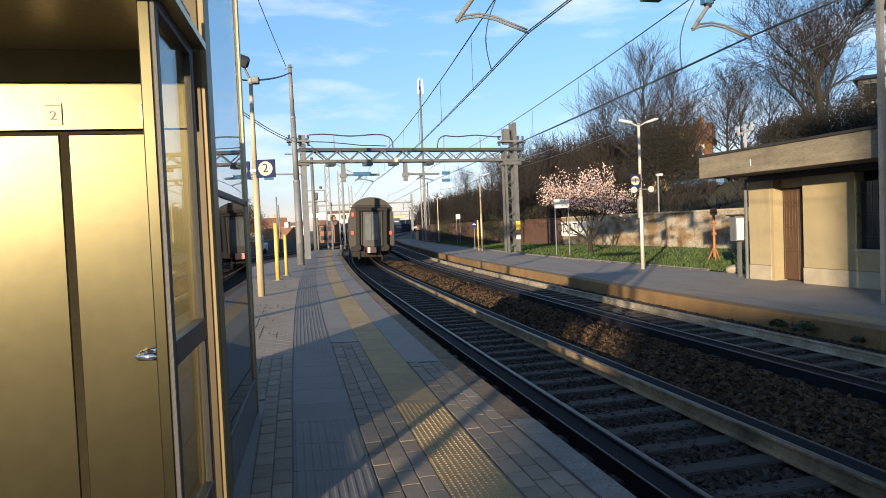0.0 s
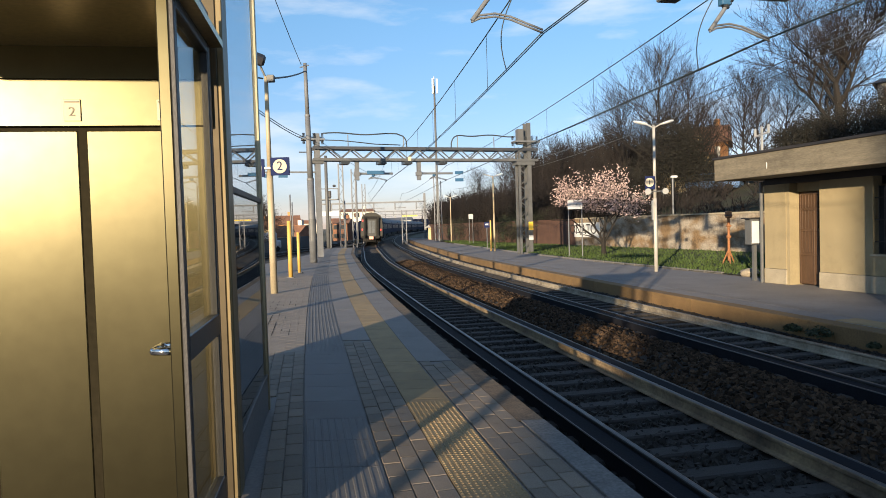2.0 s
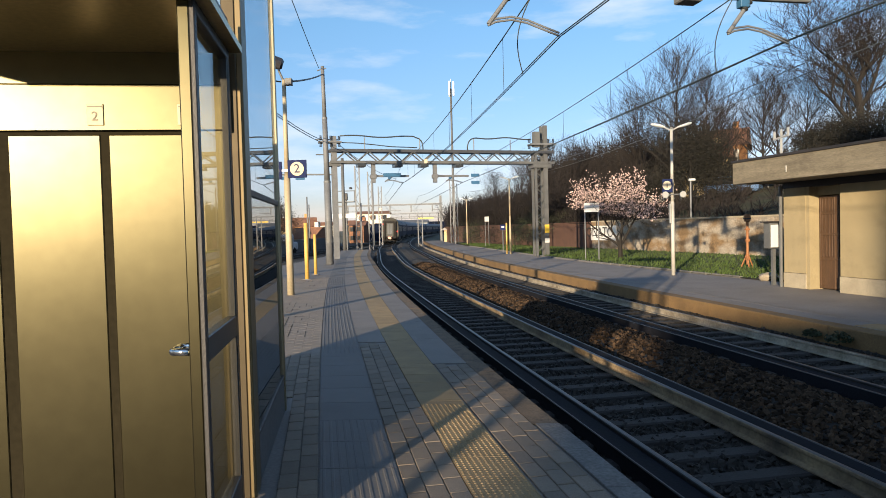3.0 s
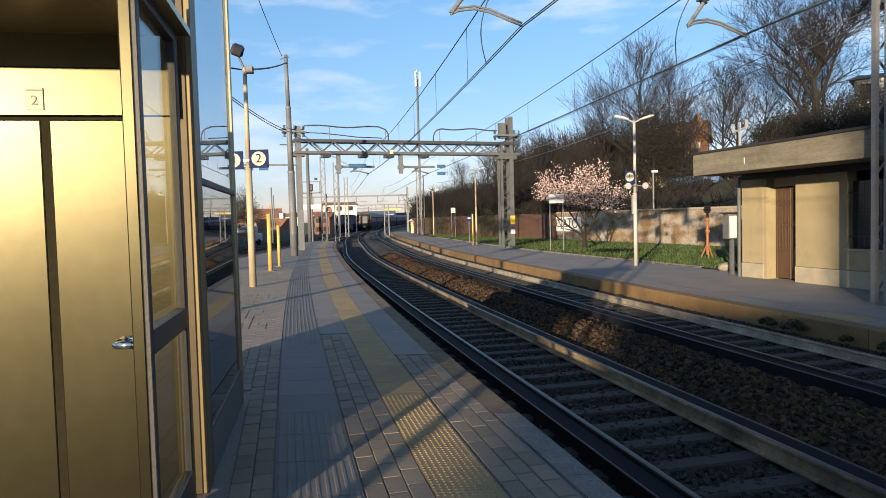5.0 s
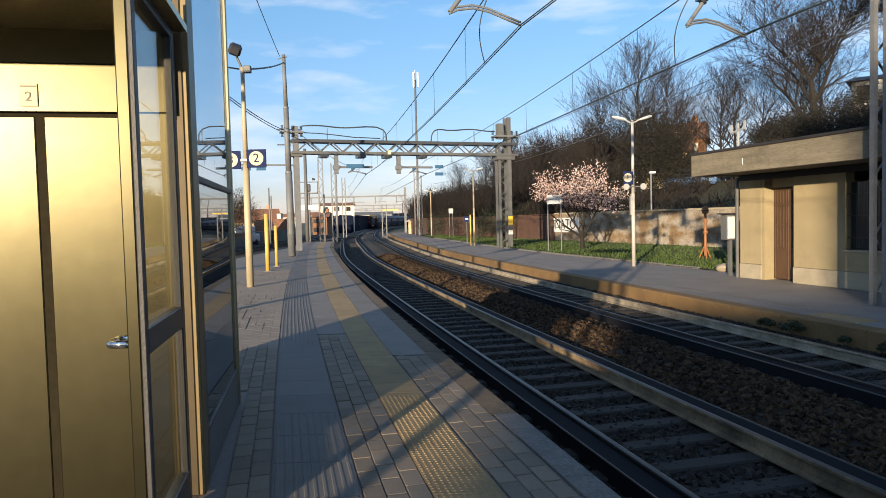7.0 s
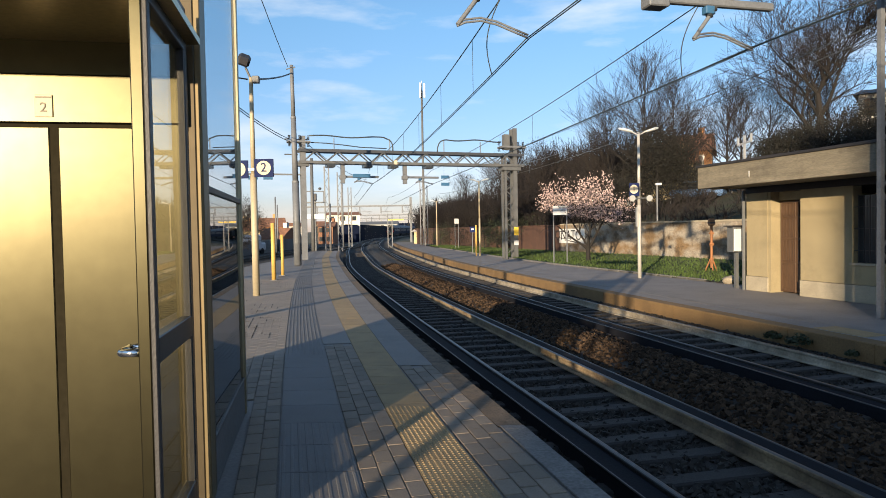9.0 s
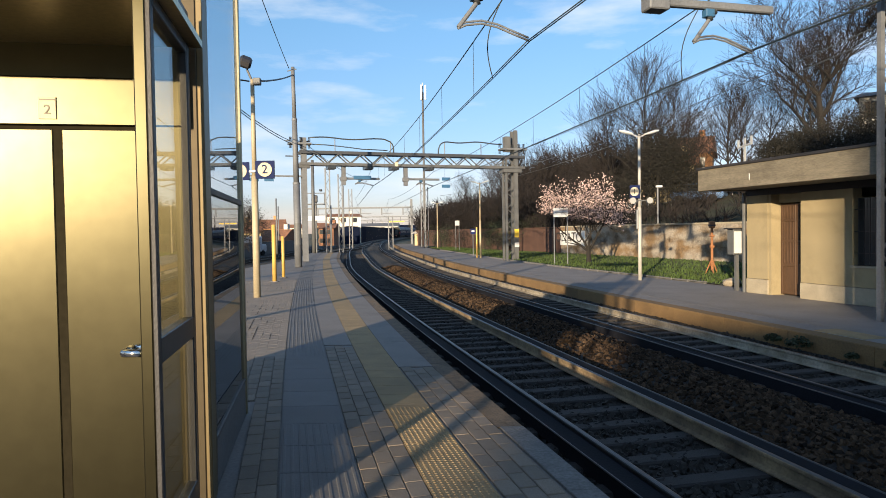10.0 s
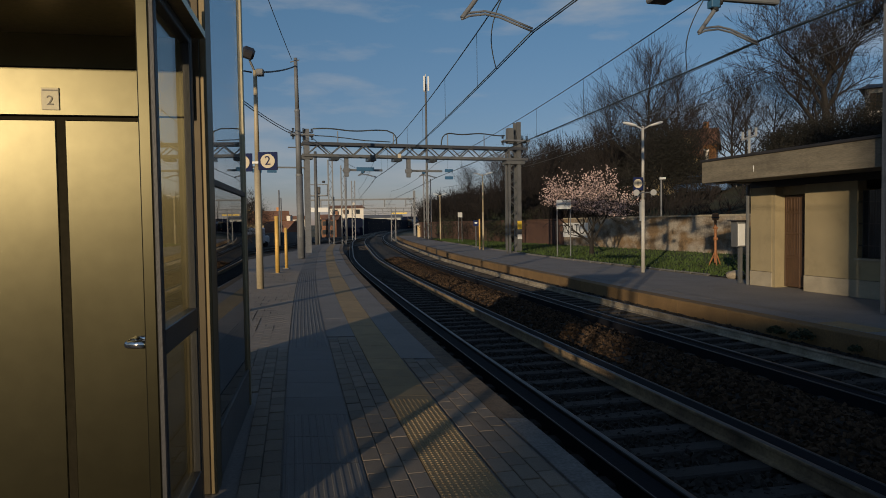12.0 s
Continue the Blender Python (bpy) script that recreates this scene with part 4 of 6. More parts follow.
# ---- the steel portal over the tracks ----
def build_portal(GL, GR, near):
    ux = (GR - GL)
    ux.z = 0
    span = ux.length
    ux.normalize()
    m = Matrix(((ux.x, -ux.y, 0, GL.x), (ux.y, ux.x, 0, GL.y), (0, 0, 1, 0), (0, 0, 0, 1)))
    p = thing("catenary_portal", m, "grey lattice steel portal carrying the overhead wires", "portal", "portals")
    z0, z1 = (5.76, 6.62) if not near else (6.35, 7.0)
    for y in (-0.35, 0.35):
        part("top_chord", bx((-0.3, y - 0.06, z1 - 0.18), (span + 0.6, y + 0.06, z1)), M_BEAM, p)
        part("bottom_chord", bx((-0.3, y - 0.06, z0), (span + 0.6, y + 0.06, z0 + 0.15)), M_GREYPAINT, p)
        n = 20
        for i in range(n):
            xa, xb = span * i / n, span * (i + 1) / n
            za, zb = (z0 + 0.12, z1 - 0.14) if i % 2 == 0 else (z1 - 0.14, z0 + 0.12)
            part("diagonal", rods([((xa, y, za), (xb, y, zb))], 0.04, 6), M_GREYPAINT, p)
    if not near:
        # right leg: two channels laced together
        for y in (-0.25, 0.25):
            for x, w, zt in ((span - 0.72, 0.06, z1), (span - 0.02, 0.13, 8.3)):
                part("leg_channel", bx((x - w, y - 0.08, Z1), (x + w, y + 0.08, zt)), M_GREYPAINT, p)
            n = 11
            for i in range(n):
                za, zb = Z1 + 0.3 + (z0 - Z1 - 0.3) * i / n, Z1 + 0.3 + (z0 - Z1 - 0.3) * (i + 1) / n
                xa, xb = (span - 0.72, span - 0.05) if i % 2 == 0 else (span - 0.05, span - 0.72)
                part("lacing", rods([((xa, y, za), (xb, y, zb))], 0.035, 6), M_GREYPAINT, p)
        part("leg_cap", bx((span - 1.0, -0.4, 7.0), (span + 0.75, 0.4, 7.12)), M_GALV, p)
        part("leg_cap", bx((span - 0.95, -0.4, z0 - 0.25), (span + 0.35, 0.4, z0 - 0.02)), M_GREYPAINT, p)
        part("leg_head", bx((span - 0.75, -0.2, 6.9), (span - 0.35, 0.2, 7.9)), M_GREYPAINT, p)
        # left leg
        for y in (-0.2, 0.2):
            part("leg_channel", bx((-0.15, y - 0.05, 0.0), (0.15, y + 0.05, 7.4)), M_GALV, p, "pale painted leg")
        part("leg_head", bx((-0.9, -0.3, 7.0), (0.45, 0.3, 7.1)), M_GALV, p)
        part("leg_head", bx((-0.5, -0.3, 5.6), (0.35, 0.3, 5.75)), M_GREYPAINT, p)
        part("yard_arm", bx((-3.5, -0.05, 5.06), (-0.1, 0.05, 5.15)), M_GALV, p, "grey arm over the yard")
        for x in (-2.9, -2.05):
            part("blue_plate", bx((x - 0.27, -0.1, 4.78), (x + 0.27, -0.06, 4.98)), M_CYAN, p)
            part("plate_hanger", rods([((x, -0.05, 4.9), (x, -0.05, 5.1))], 0.015, 6), M_GALV, p)
        for x, z in ((-0.62, 7.2), (-0.62, 6.3), (0.0, 7.2)):
            part("insulator_bar", rods([((x - 0.45, 0, z), (x + 0.35, 0, z))], 0.035, 6), M_GREYPAINT, p)
        for x in (-0.8, -0.45, -0.2, 0.3, span - 1.2, span + 0.2, span + 0.55, span - 0.3):
            for z in (6.75, 7.15):
                bm = bmesh.new()
                for k in range(4):
                    rod(bm, (x, -0.3, z + k * 0.07), (x, -0.3, z + k * 0.07 + 0.04), 0.09, 0.06, 10)
                part("insulator", bm, M_INSUL, p)
        # feeder cable on standoffs
        for x in (1.9, 5.4, 9.0, span - 2.4):
            part("standoff", rods([((x, 0, z1), (x, 0, z1 + 0.75))], 0.03, 6), M_GALV, p)
        def cable(x0, x1, z, wave):
            return [(x0 + (x1 - x0) * i / 14, 0, z + wave * math.sin(i * 0.62)) for i in range(15)]
        bend = [(x, 0, z1 + 0.82 - h) for x, h in ((5.15, 0.03), (5.35, 0.10), (5.5, 0.24), (5.58, 0.42), (5.6, 0.62), (5.6, 0.82))]
        tube("feeder_cable", cable(0.4, 5.0, z1 + 0.82, 0.05) + bend, 0.04, M_WIRE, p)
        tube("feeder_cable", [(0.5, 0, z1 + 0.42), (1.4, 0, z1 + 0.40), (2.4, 0, z1 + 0.32), (3.6, 0, z1 + 0.20), (4.6, 0, z1 + 0.18), (5.2, 0, z1 + 0.16)], 0.03, M_WIRE, p)
        rise = [(x, 0, z1 + h) for x, h in ((8.55, 0.0), (8.57, 0.3), (8.65, 0.55), (8.8, 0.72), (9.0, 0.80))]
        tube("feeder_cable", rise + cable(9.2, span - 0.9, z1 + 0.82, -0.05), 0.04, M_WIRE, p)
        part("blue_plate", bx((3.0, -0.1, z0 - 0.80), (4.1, -0.06, z0 - 0.58)), M_CYAN, p, "blue number plates")
        part("blue_plate", bx((8.75, -0.1, z0 - 0.82), (9.3, -0.06, z0 - 0.62)), M_CYAN, p)
        part("blue_plate", bx((8.75, -0.1, z0 - 1.28), (9.3, -0.06, z0 - 1.08)), M_CYAN, p)
        part("yellow_plate", bx((5.55, -0.45, z0 + 0.0), (5.75, -0.4, z0 + 0.25)), M_SIGNWHITE, p)
        part("warning_sign", bx((span - 0.2, -0.36, 1.2), (span + 0.12, -0.33, 1.75)), M_YELLOWPANEL, p, "yellow warning sign")
        part("label_sign", bx((span - 0.2, -0.36, 0.55), (span + 0.12, -0.33, 0.85)), M_SIGNPLAIN, p)
    else:
        part("leg_channel", bx((-0.16, -0.2, 0.0), (0.12, 0.2, 8.0)), M_LIGHTPOLE, p)
    # droppers carrying the registration arms; c: where the contact wires of each track hang
    for x in ((4.23, 8.18) if not near else (16.87, 20.96)):
        za, dz1, dz2 = (5.36, 0.60, 0.72) if near else (4.97, 0.32, 0.41)
        part("dropper_post", bx((x - 1.95, -0.12, za + 0.02), (x - 1.72, 0.12, z0)), M_GALV, p, "grey dropper post")
        part("dropper_shoe", bx((x - 2.02, -0.15, za - 0.12), (x - 1.65, 0.15, za + 0.14), 0.02), M_GALV, p)
        part("dropper_arm", bx((x - 1.66, -0.06, za - 0.03), (x + 0.42, 0.06, za + 0.10), 0.02), M_GALV, p, "grey horizontal dropper arm")
        part("clip", bx((x - 0.92, -0.07, za - 0.16), (x - 0.76, 0.07, za - 0.03), 0.01), M_CYAN, p, "pale blue clip")
        part("strut", rods([((x - 0.70, 0, za - 0.03), (x - 1.12, 0, za - dz1 + 0.02))], 0.035, 10), M_GALV, p)
        bm = bmesh.new()
        b0, b1 = Vector((x - 0.74, 0, za - 0.05)), Vector((x - 1.12, 0, za - dz1 + 0.02))
        d = (b1 - b0).normalized()
        for k in range(3):
            rod(bm, b0 + d * (0.07 * k), b0 + d * (0.07 * k + 0.035), 0.075, 0.05, 12)
        part("insulator", bm, M_INSUL, p, "dark ribbed insulator")
        q = (dz2 - dz1) / 0.12
        for dz in (0.0, 0.045):
            tube("registration_arm", [(x - 1.13 + f * 1.15, 0, za - dz1 + h * q + dz) for f, h in ((0, 0), (0.11, 0.06), (0.33, 0.10), (0.55, 0.06), (0.77, -0.03), (1, -0.12))], 0.018, M_GALV, p)
        if not near:
            part("dropper_foot", bx((x - 1.95, -0.12, za - 0.38), (x - 1.72, 0.12, za - 0.10)), M_GALV, p)
        for q2 in (-0.3, -2.6):
            part("clamp", bx((x + q2 - 0.25, -0.4, z0 - 0.2), (x + q2 + 0.25, 0.4, z0)), M_INSUL, p)
        if near:
            part("clamp_box", bx((x - 1.92, -0.2, za + 0.14), (x - 1.70, 0.2, za + 0.28)), M_INSUL, p)


TW, TF = (A_ + B_) / 2, (C_ + D_) / 2
build_portal(Vector((-7.88, 39.98, 0)), Vector((5.30, 44.5, Z1)), False)
build_portal(Vector((-14.917, 6.520, 0)), Vector((9.4, 12.35, Z1)), True)


# ---- station name board and small signs of platform one ----
def build_nameboard():
    s = thing("name_board", Matrix.Translation((6.95, 37.1, Z1)) @ pose(0, 0, 0, 0, 0, -14), "white station name board on two grey posts", "sign")
    for x in (-0.33, 0.40):
        part("post", rods([((x, 0, 0), (x, 0, 3.2))], 0.035), M_GALV, s)
    part("panel", bx((-0.36, -0.05, 2.72), (0.44, -0.02, 3.22), 0.005), M_SIGNPLAIN, s)
    part("caption", bx((-0.28, -0.056, 2.94), (0.36, -0.05, 3.00)), M_SIGNBACK, s)


build_nameboard()


def build_small_signs():
    s = thing("notice_sign", pose(2.1, 68.3, Z1, 0, 0, -8), "small white notice on two posts", "sign")
    for x in (-0.1, 0.25):
        part("post", rods([((x, 0, 0), (x, 0, 2.9))], 0.03), M_GALV, s)
    part("panel", bx((-0.15, -0.05, 2.6), (0.3, -0.02, 3.1)), M_SIGNBACK, s)
    s = thing("blue_sign", pose(2.95, 53.2, Z1, 0, 0, -8), "small blue sign on a grey post", "sign")
    part("post", rods([((0, 0, 0), (0, 0, 2.1))], 0.035), M_GALV, s)
    part("panel", bx((-0.2, -0.06, 1.75), (0.38, -0.03, 2.2), 0.004), M_SIGNBLUE, s)
    part("caption", bx((-0.1, -0.066, 1.95), (0.12, -0.06, 2.05)), M_SIGNPLAIN, s)
    p = thing("yellow_post", pose(3.05, 50.0, Z1), "yellow post beside the lamp", "post", "yellow posts")
    part("shaft", rods([((0, 0, 0), (0, 0, 2.3))], 0.06), M_YELLOWPOLE, p)


build_small_signs()


def build_lattice_mast():
    """The near lattice mast on platform one."""
    p = thing("lattice_mast", pose(9.33, 13.42, Z1, 0, 0, 14), "grey galvanised lattice mast on platform one", "mast")
    w = 0.55
    for x in (0, w):
        for y in (0, 0.3):
            part("leg", bx((x - 0.05, y - 0.05, 0), (x + 0.05, y + 0.05, 9)), M_GALV, p)
    for i in range(14):
        z = 0.2 + i * 0.62
        a, b = (0, w) if i % 2 == 0 else (w, 0)
        for y in (0, 0.3):
            part("lacing", rods([((a, y, z), (b, y, z + 0.62))], 0.028, 6), M_GALV, p)
    part("label_sign", bx((-0.05, -0.07, 1.75), (0.08, -0.052, 2.35)), M_SIGNPLAIN, p)
    part("warning_sign", bx((-0.04, -0.075, 2.2), (0.07, -0.071, 2.32)), M_YELLOWPANEL, p)


build_lattice_mast()


# ---- slope, walls, trees behind platform one ----
WALL = [(18.6, 25.5), (16.6, 35.5), (13.6, 45.0), (10.4, 54.5), (6.2, 66.0), (1.5, 82.0), (-3.0, 100.0)]


def hill_z(x, y):
    """Height of the rising ground behind the wall."""
    wx = float(np.interp(y, [p[1] for p in WALL], [p[0] for p in WALL]))
    d = x - wx
    if d < 0:
        return Z1
    k = 1.75 + min(d, 14) * 0.27 + max(0, min(d, 40) - 14) * 0.10 + max(0, d - 40) * 0.04
    return Z1 + k * min(1, max(0.35, 1.15 - y / 240)) + 0.35 * noise.noise(Vector((x * 0.15, y * 0.15, 3)))


def build_hill():
    verts, faces = [], []
    Y = np.concatenate([np.arange(-30, 26, 8), np.arange(26, 100, 3), np.arange(100, 400, 20)])
    D = np.concatenate([[0.25, 0.5], np.arange(1, 30, 2), np.arange(30, 200, 15)])
    for y in Y:
        wx = float(np.interp(y, [p[1] for p in WALL], [p[0] for p in WALL])) + (max(0, 25 - y) * -0.05)
        for d in D:
            verts.append((wx + d, y, hill_z(wx + d, y)))
    n = len(D)
    for i in range(len(Y) - 1):
        for k in range(n - 1):
            faces.append((i * n + k, i * n + k + 1, i * n + n + k + 1, i * n + n + k))
    h = raw("hillside", verts, faces, M_HILL, None, True)
    tagged(h, "brown wooded hillside behind the station wall", "hillside", kind="structure")


build_hill()


def build_walls():
    w = thing("retaining_wall", Matrix(), "old plaster retaining wall with peeling patches", "wall", kind="structure")
    for i in range(len(WALL) - 1):
        a, b = Vector((*WALL[i], 0)), Vector((*WALL[i + 1], 0))
        d = (b - a).normalized()
        nrm = Vector((-d.y, d.x, 0))
        for z0, z1, t, mm, nm in ((Z1 - 0.2, 1.85 if i < 3 else 1.8, 0.15, M_OLDWALL if i < 3 else M_BRICKRED, "wall_panel"), (1.85 if i < 3 else 1.8, 1.95 if i < 3 else 1.88, 0.2, M_PLINTH if i < 3 else M_BRICKRED, "coping")):
            vs = []
            for p in (a, b):
                for s, z in ((1, z0), (1, z1), (-1, z1), (-1, z0)):
                    q = p + nrm * s * t
                    vs.append((q.x, q.y, z))
            raw(nm, vs, [(0, 1, 5, 4), (1, 2, 6, 5), (2, 3, 7, 6), (3, 2, 1, 0), (4, 5, 6, 7)], mm, w)
    # painted station name on the wall
    a, b = Vector((13.6, 45.0, 0)), Vector((10.4, 54.5, 0))
    d = (a - b).normalized()
    nrm = Vector((d.y, -d.x, 0))
    if nrm.x > 0:
        nrm = -nrm
    c = b.lerp(a, 0.125)
    m = Matrix(((d.x, 0, nrm.x, c.x + nrm.x * 0.165), (d.y, 0, nrm.y, c.y + nrm.y * 0.165), (0, 1, 0, 0.95), (0, 0, 0, 1)))
    board = thing("painted_name", m, "white painted field with the black station name on the wall", "lettering")
    part("white_field", bx((-1.4, -0.55, -0.012), (2.5, 0.6, 0.0)), M_SIGNPLAIN, board)
    text("letters", "LONATO", 1.15, pose(-0.3, 0.05, 0.006), M_INKWALL, board, 0.003, 0.98)


build_walls()


def build_grass():
    verts, faces = [], []
    Y = np.arange(21, 100, 1.5)
    for y in Y:
        wx = float(np.interp(y, [p[1] for p in WALL], [p[0] for p in WALL]))
        ex = line_x(y) + back(y) * 1.02
        for k in range(8):
            x = ex + (wx - ex) * k / 7
            verts.append((x, y, Z1 + 0.02 + 0.06 * k / 7 + 0.03 * noise.noise(Vector((x, y, 0)))))
    for i in range(len(Y) - 1):
        for k in range(7):
            faces.append((i * 8 + k, i * 8 + k + 1, i * 8 + 9 + k, i * 8 + 8 + k))
    g = raw("lawn", verts, faces, M_GRASS_G, None, True)
    tagged(g, "green grass strip between platform and wall", "grass", kind="structure")
    rng = np.random.default_rng(3)
    V, F = [], []
    for i in range(26000):
        y = 21.5 + 60 * rng.random() ** 1.6
        wx = float(np.interp(y, [p[1] for p in WALL], [p[0] for p in WALL])) - 0.2
        ex = line_x(y) + back(y) * 1.02 + 0.08
        if wx <= ex:
            continue
        x = ex + (wx - ex) * rng.random()
        h, a, w = 0.06 + 0.12 * rng.random(), rng.random() * 6.28, 0.02 + 0.02 * rng.random()
        dx, dy = math.cos(a) * w, math.sin(a) * w
        lx, ly = rng.normal(0, 0.06), rng.normal(0, 0.06)
        z = Z1 + 0.03
        k = len(V)
        V += [(x - dx, y - dy, z), (x + dx, y + dy, z), (x + lx, y + ly, z + h)]
        F.append((k, k + 1, k + 2))
    ob = raw("grass", V, F, M_GRASS)
    tagged(ob, "short green spring grass", "grass", kind="stuff")


build_grass()


def grow(rng, start, direction, length, radius, depth, out, spread, lift, twigs, kids=(3, 4)):
    """Branches as tapered segments (start, end, r0, r1), bending as they go."""
    p, d, r = Vector(start), Vector(direction).normalized(), radius
    n = 4 if depth > 0 else 2
    for i in range(n):
        q = p + d * (length / n)
        r2 = max(radius * (1 - 0.6 * (i + 1) / n), 0.006)
        (out if depth > 1 else twigs).append((p, q, r, r2))
        if depth > 0 and (i > 0 or depth < 4):
            for _ in range(rng.randint(*kids) if i == n - 1 else rng.randint(1, 2)):
                a = Vector((rng.gauss(0, 1), rng.gauss(0, 1), rng.gauss(0, 0.6)))
                a = (a - d * a.dot(d)).normalized()
                nd = (d * (1 - spread) + a * spread + Vector((0, 0, lift))).normalized()
                grow(rng, q, nd, length * rng.uniform(0.52, 0.74), max(r2 * 0.6, 0.008), depth - 1, out, spread, lift, twigs, kids)
        p, r = q, r2
        d = (d + Vector((rng.gauss(0, 0.14), rng.gauss(0, 0.14), rng.gauss(0, 0.08) + lift * 0.12))).normalized()


def segments(name, segs, sides, material, parent):
    V, F = [], []
    for a, b, r0, r1 in segs:
        d = (b - a).normalized()
        u = d.cross(Vector((0.31, 0.77, 0.55))).normalized()
        w = d.cross(u)
        k = len(V)
        for p, r in ((a, r0), (b, r1)):
            for i in range(sides):
                t = 2 * math.pi * i / sides
                V.append(p + (u * math.cos(t) + w * math.sin(t)) * r)
        for i in range(sides):
            j = (i + 1) % sides
            F.append((k + i, k + j, k + sides + j, k + sides + i))
    return raw(name, V, F, material, parent)


def bare_tree(seed, h, label, spread=0.55, lift=0.12, depth=4, thick=1.0, leader=False):
    rng = random.Random(seed)
    t = thing("bare_tree", Matrix(), label, "tree", "bare trees")
    limbs, twigs = [], []
    if leader:
        # a straight stem with an oval crown of side branches that bend upwards
        n, p, stem = 14, Vector((0, 0, -0.4)), []
        for i in range(n):
            q = p + Vector((rng.gauss(0, 0.05), rng.gauss(0, 0.05), h * 0.93 / n))
            r0, r1 = h * 0.016 * (1 - i / n) + 0.02, h * 0.016 * (1 - (i + 1) / n) + 0.02
            limbs.append((p, q, r0, r1))
            stem.append((q, r1))
            p = q
        for k in range(30):
            f = 0.2 + 0.78 * k / 30
            q, r = stem[min(n - 1, int(f * n))]
            a, e = k * 2.4 + rng.uniform(-0.4, 0.4), radians(28 + 40 * f + rng.uniform(-8, 8))
            ln = h * 0.46 * (math.sin(math.pi * (0.25 + 0.68 * f)) ** 0.8) * rng.uniform(0.75, 1.1)
            d = Vector((math.cos(a) * math.cos(e), math.sin(a) * math.cos(e), math.sin(e)))
            grow(rng, q, d, ln * 0.75, max(0.03, r * 0.5), 2, limbs, spread, lift, twigs, (2, 3))
    else:
        grow(rng, (0, 0, -0.4), (0.03, 0.02, 1), h * 0.40, h * 0.024 * thick, depth, limbs, spread, lift, twigs, (3, 5) if thick > 1 else (3, 4))
    segments("trunk", limbs, 5, M_BARK, t)
    segments("branchwork", [(a, b, max(r0, 0.010), max(r1, 0.006)) for a, b, r0, r1 in twigs], 3, M_TWIG, t)
    return t


def place(tree, x, y, s=1.0, rz=0.0, z=None):
    return copy_thing(tree, pose(x, y, hill_z(x, y) if z is None else z, 0, 0, rz) @ Matrix.Diagonal((s, s, s, 1)))


def first(tree, x, y, s=1.0, rz=0.0, z=None):
    tree.matrix_world = pose(x, y, hill_z(x, y) if z is None else z, 0, 0, rz) @ Matrix.Diagonal((s, s, s, 1))
    return tree


def build_trees():
    a = first(bare_tree(11, 15, "tall bare winter tree with many fine twigs", 0.50, 0.20, thick=1.15), 26.6, 45.0, 1.05)
    b = first(bare_tree(12, 12, "bare winter tree with upright branches", 0.42, 0.24, leader=True), 17.1, 54.0, 0.98)
    c = first(bare_tree(13, 11, "bare winter tree with a broad crown", 0.45, 0.20, leader=True), 22.8, 51.5, 0.76)
    for t, x, y, s, r in ((b, 15.4, 58.5, 0.8, 80), (c, 16.0, 66, 0.85, 50), (b, 20.5, 57, 0.8, 200), (c, 12.2, 70, 0.75, 140), (b, 9.2, 74, 0.66, 20), (c, 20.2, 53, 0.82, 30), (b, 11.2, 66, 0.6, 150), (b, 24.6, 53, 0.62, 40), (c, 18.6, 55.5, 0.92, 220), (c, 14.0, 62, 0.72, 10), (b, 27.8, 55, 0.7, 310), (c, 30.5, 54, 1.0, 60),
                          (c, 28.5, 48, 1.0, 100), (b, 7.0, 84, 0.6, 260), (c, 10.5, 82, 0.73, 310), (b, 4.5, 96, 0.57, 100), (c, 2.0, 112, 0.43, 60), (b, -2, 130, 0.35, 0), (a, 30.5, 40, 0.9, 140)):
        place(t, x, y, s, r)


build_trees()


def thicket(name, seed, count, yr, xr, hr, label):
    """Leafless brown scrub; xr gives the range across at a depth."""
    rng = random.Random(seed)
    twigs = []
    for i in range(count):
        y = rng.uniform(*yr)
        x = xr(y, rng)
        z = hill_z(x, y)
        h = rng.uniform(*hr)
        for k in range(6):
            d = Vector((rng.gauss(0, 0.28), rng.gauss(0, 0.28), 1)).normalized()
            p = Vector((x, y, z - 0.1)) + Vector((rng.gauss(0, 0.3), rng.gauss(0, 0.3), 0))
            q = p + d * h * rng.uniform(0.5, 1)
            twigs.append((p, q, 0.035, 0.012))
            for j in range(6):
                e = p.lerp(q, rng.uniform(0.25, 0.95))
                twigs.append((e, e + Vector((rng.gauss(0, 0.5), rng.gauss(0, 0.5), rng.uniform(0.2, 1.0))), 0.018, 0.008))
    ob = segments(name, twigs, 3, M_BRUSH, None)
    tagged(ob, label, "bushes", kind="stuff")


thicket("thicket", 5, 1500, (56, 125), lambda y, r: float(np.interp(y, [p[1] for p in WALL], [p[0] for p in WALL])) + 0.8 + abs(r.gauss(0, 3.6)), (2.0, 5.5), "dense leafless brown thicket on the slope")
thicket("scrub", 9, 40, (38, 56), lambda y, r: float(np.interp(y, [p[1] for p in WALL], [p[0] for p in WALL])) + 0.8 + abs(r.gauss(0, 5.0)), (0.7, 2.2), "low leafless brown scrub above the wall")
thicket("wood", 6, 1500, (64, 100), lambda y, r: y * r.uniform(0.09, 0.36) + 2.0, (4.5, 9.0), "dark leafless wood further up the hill")


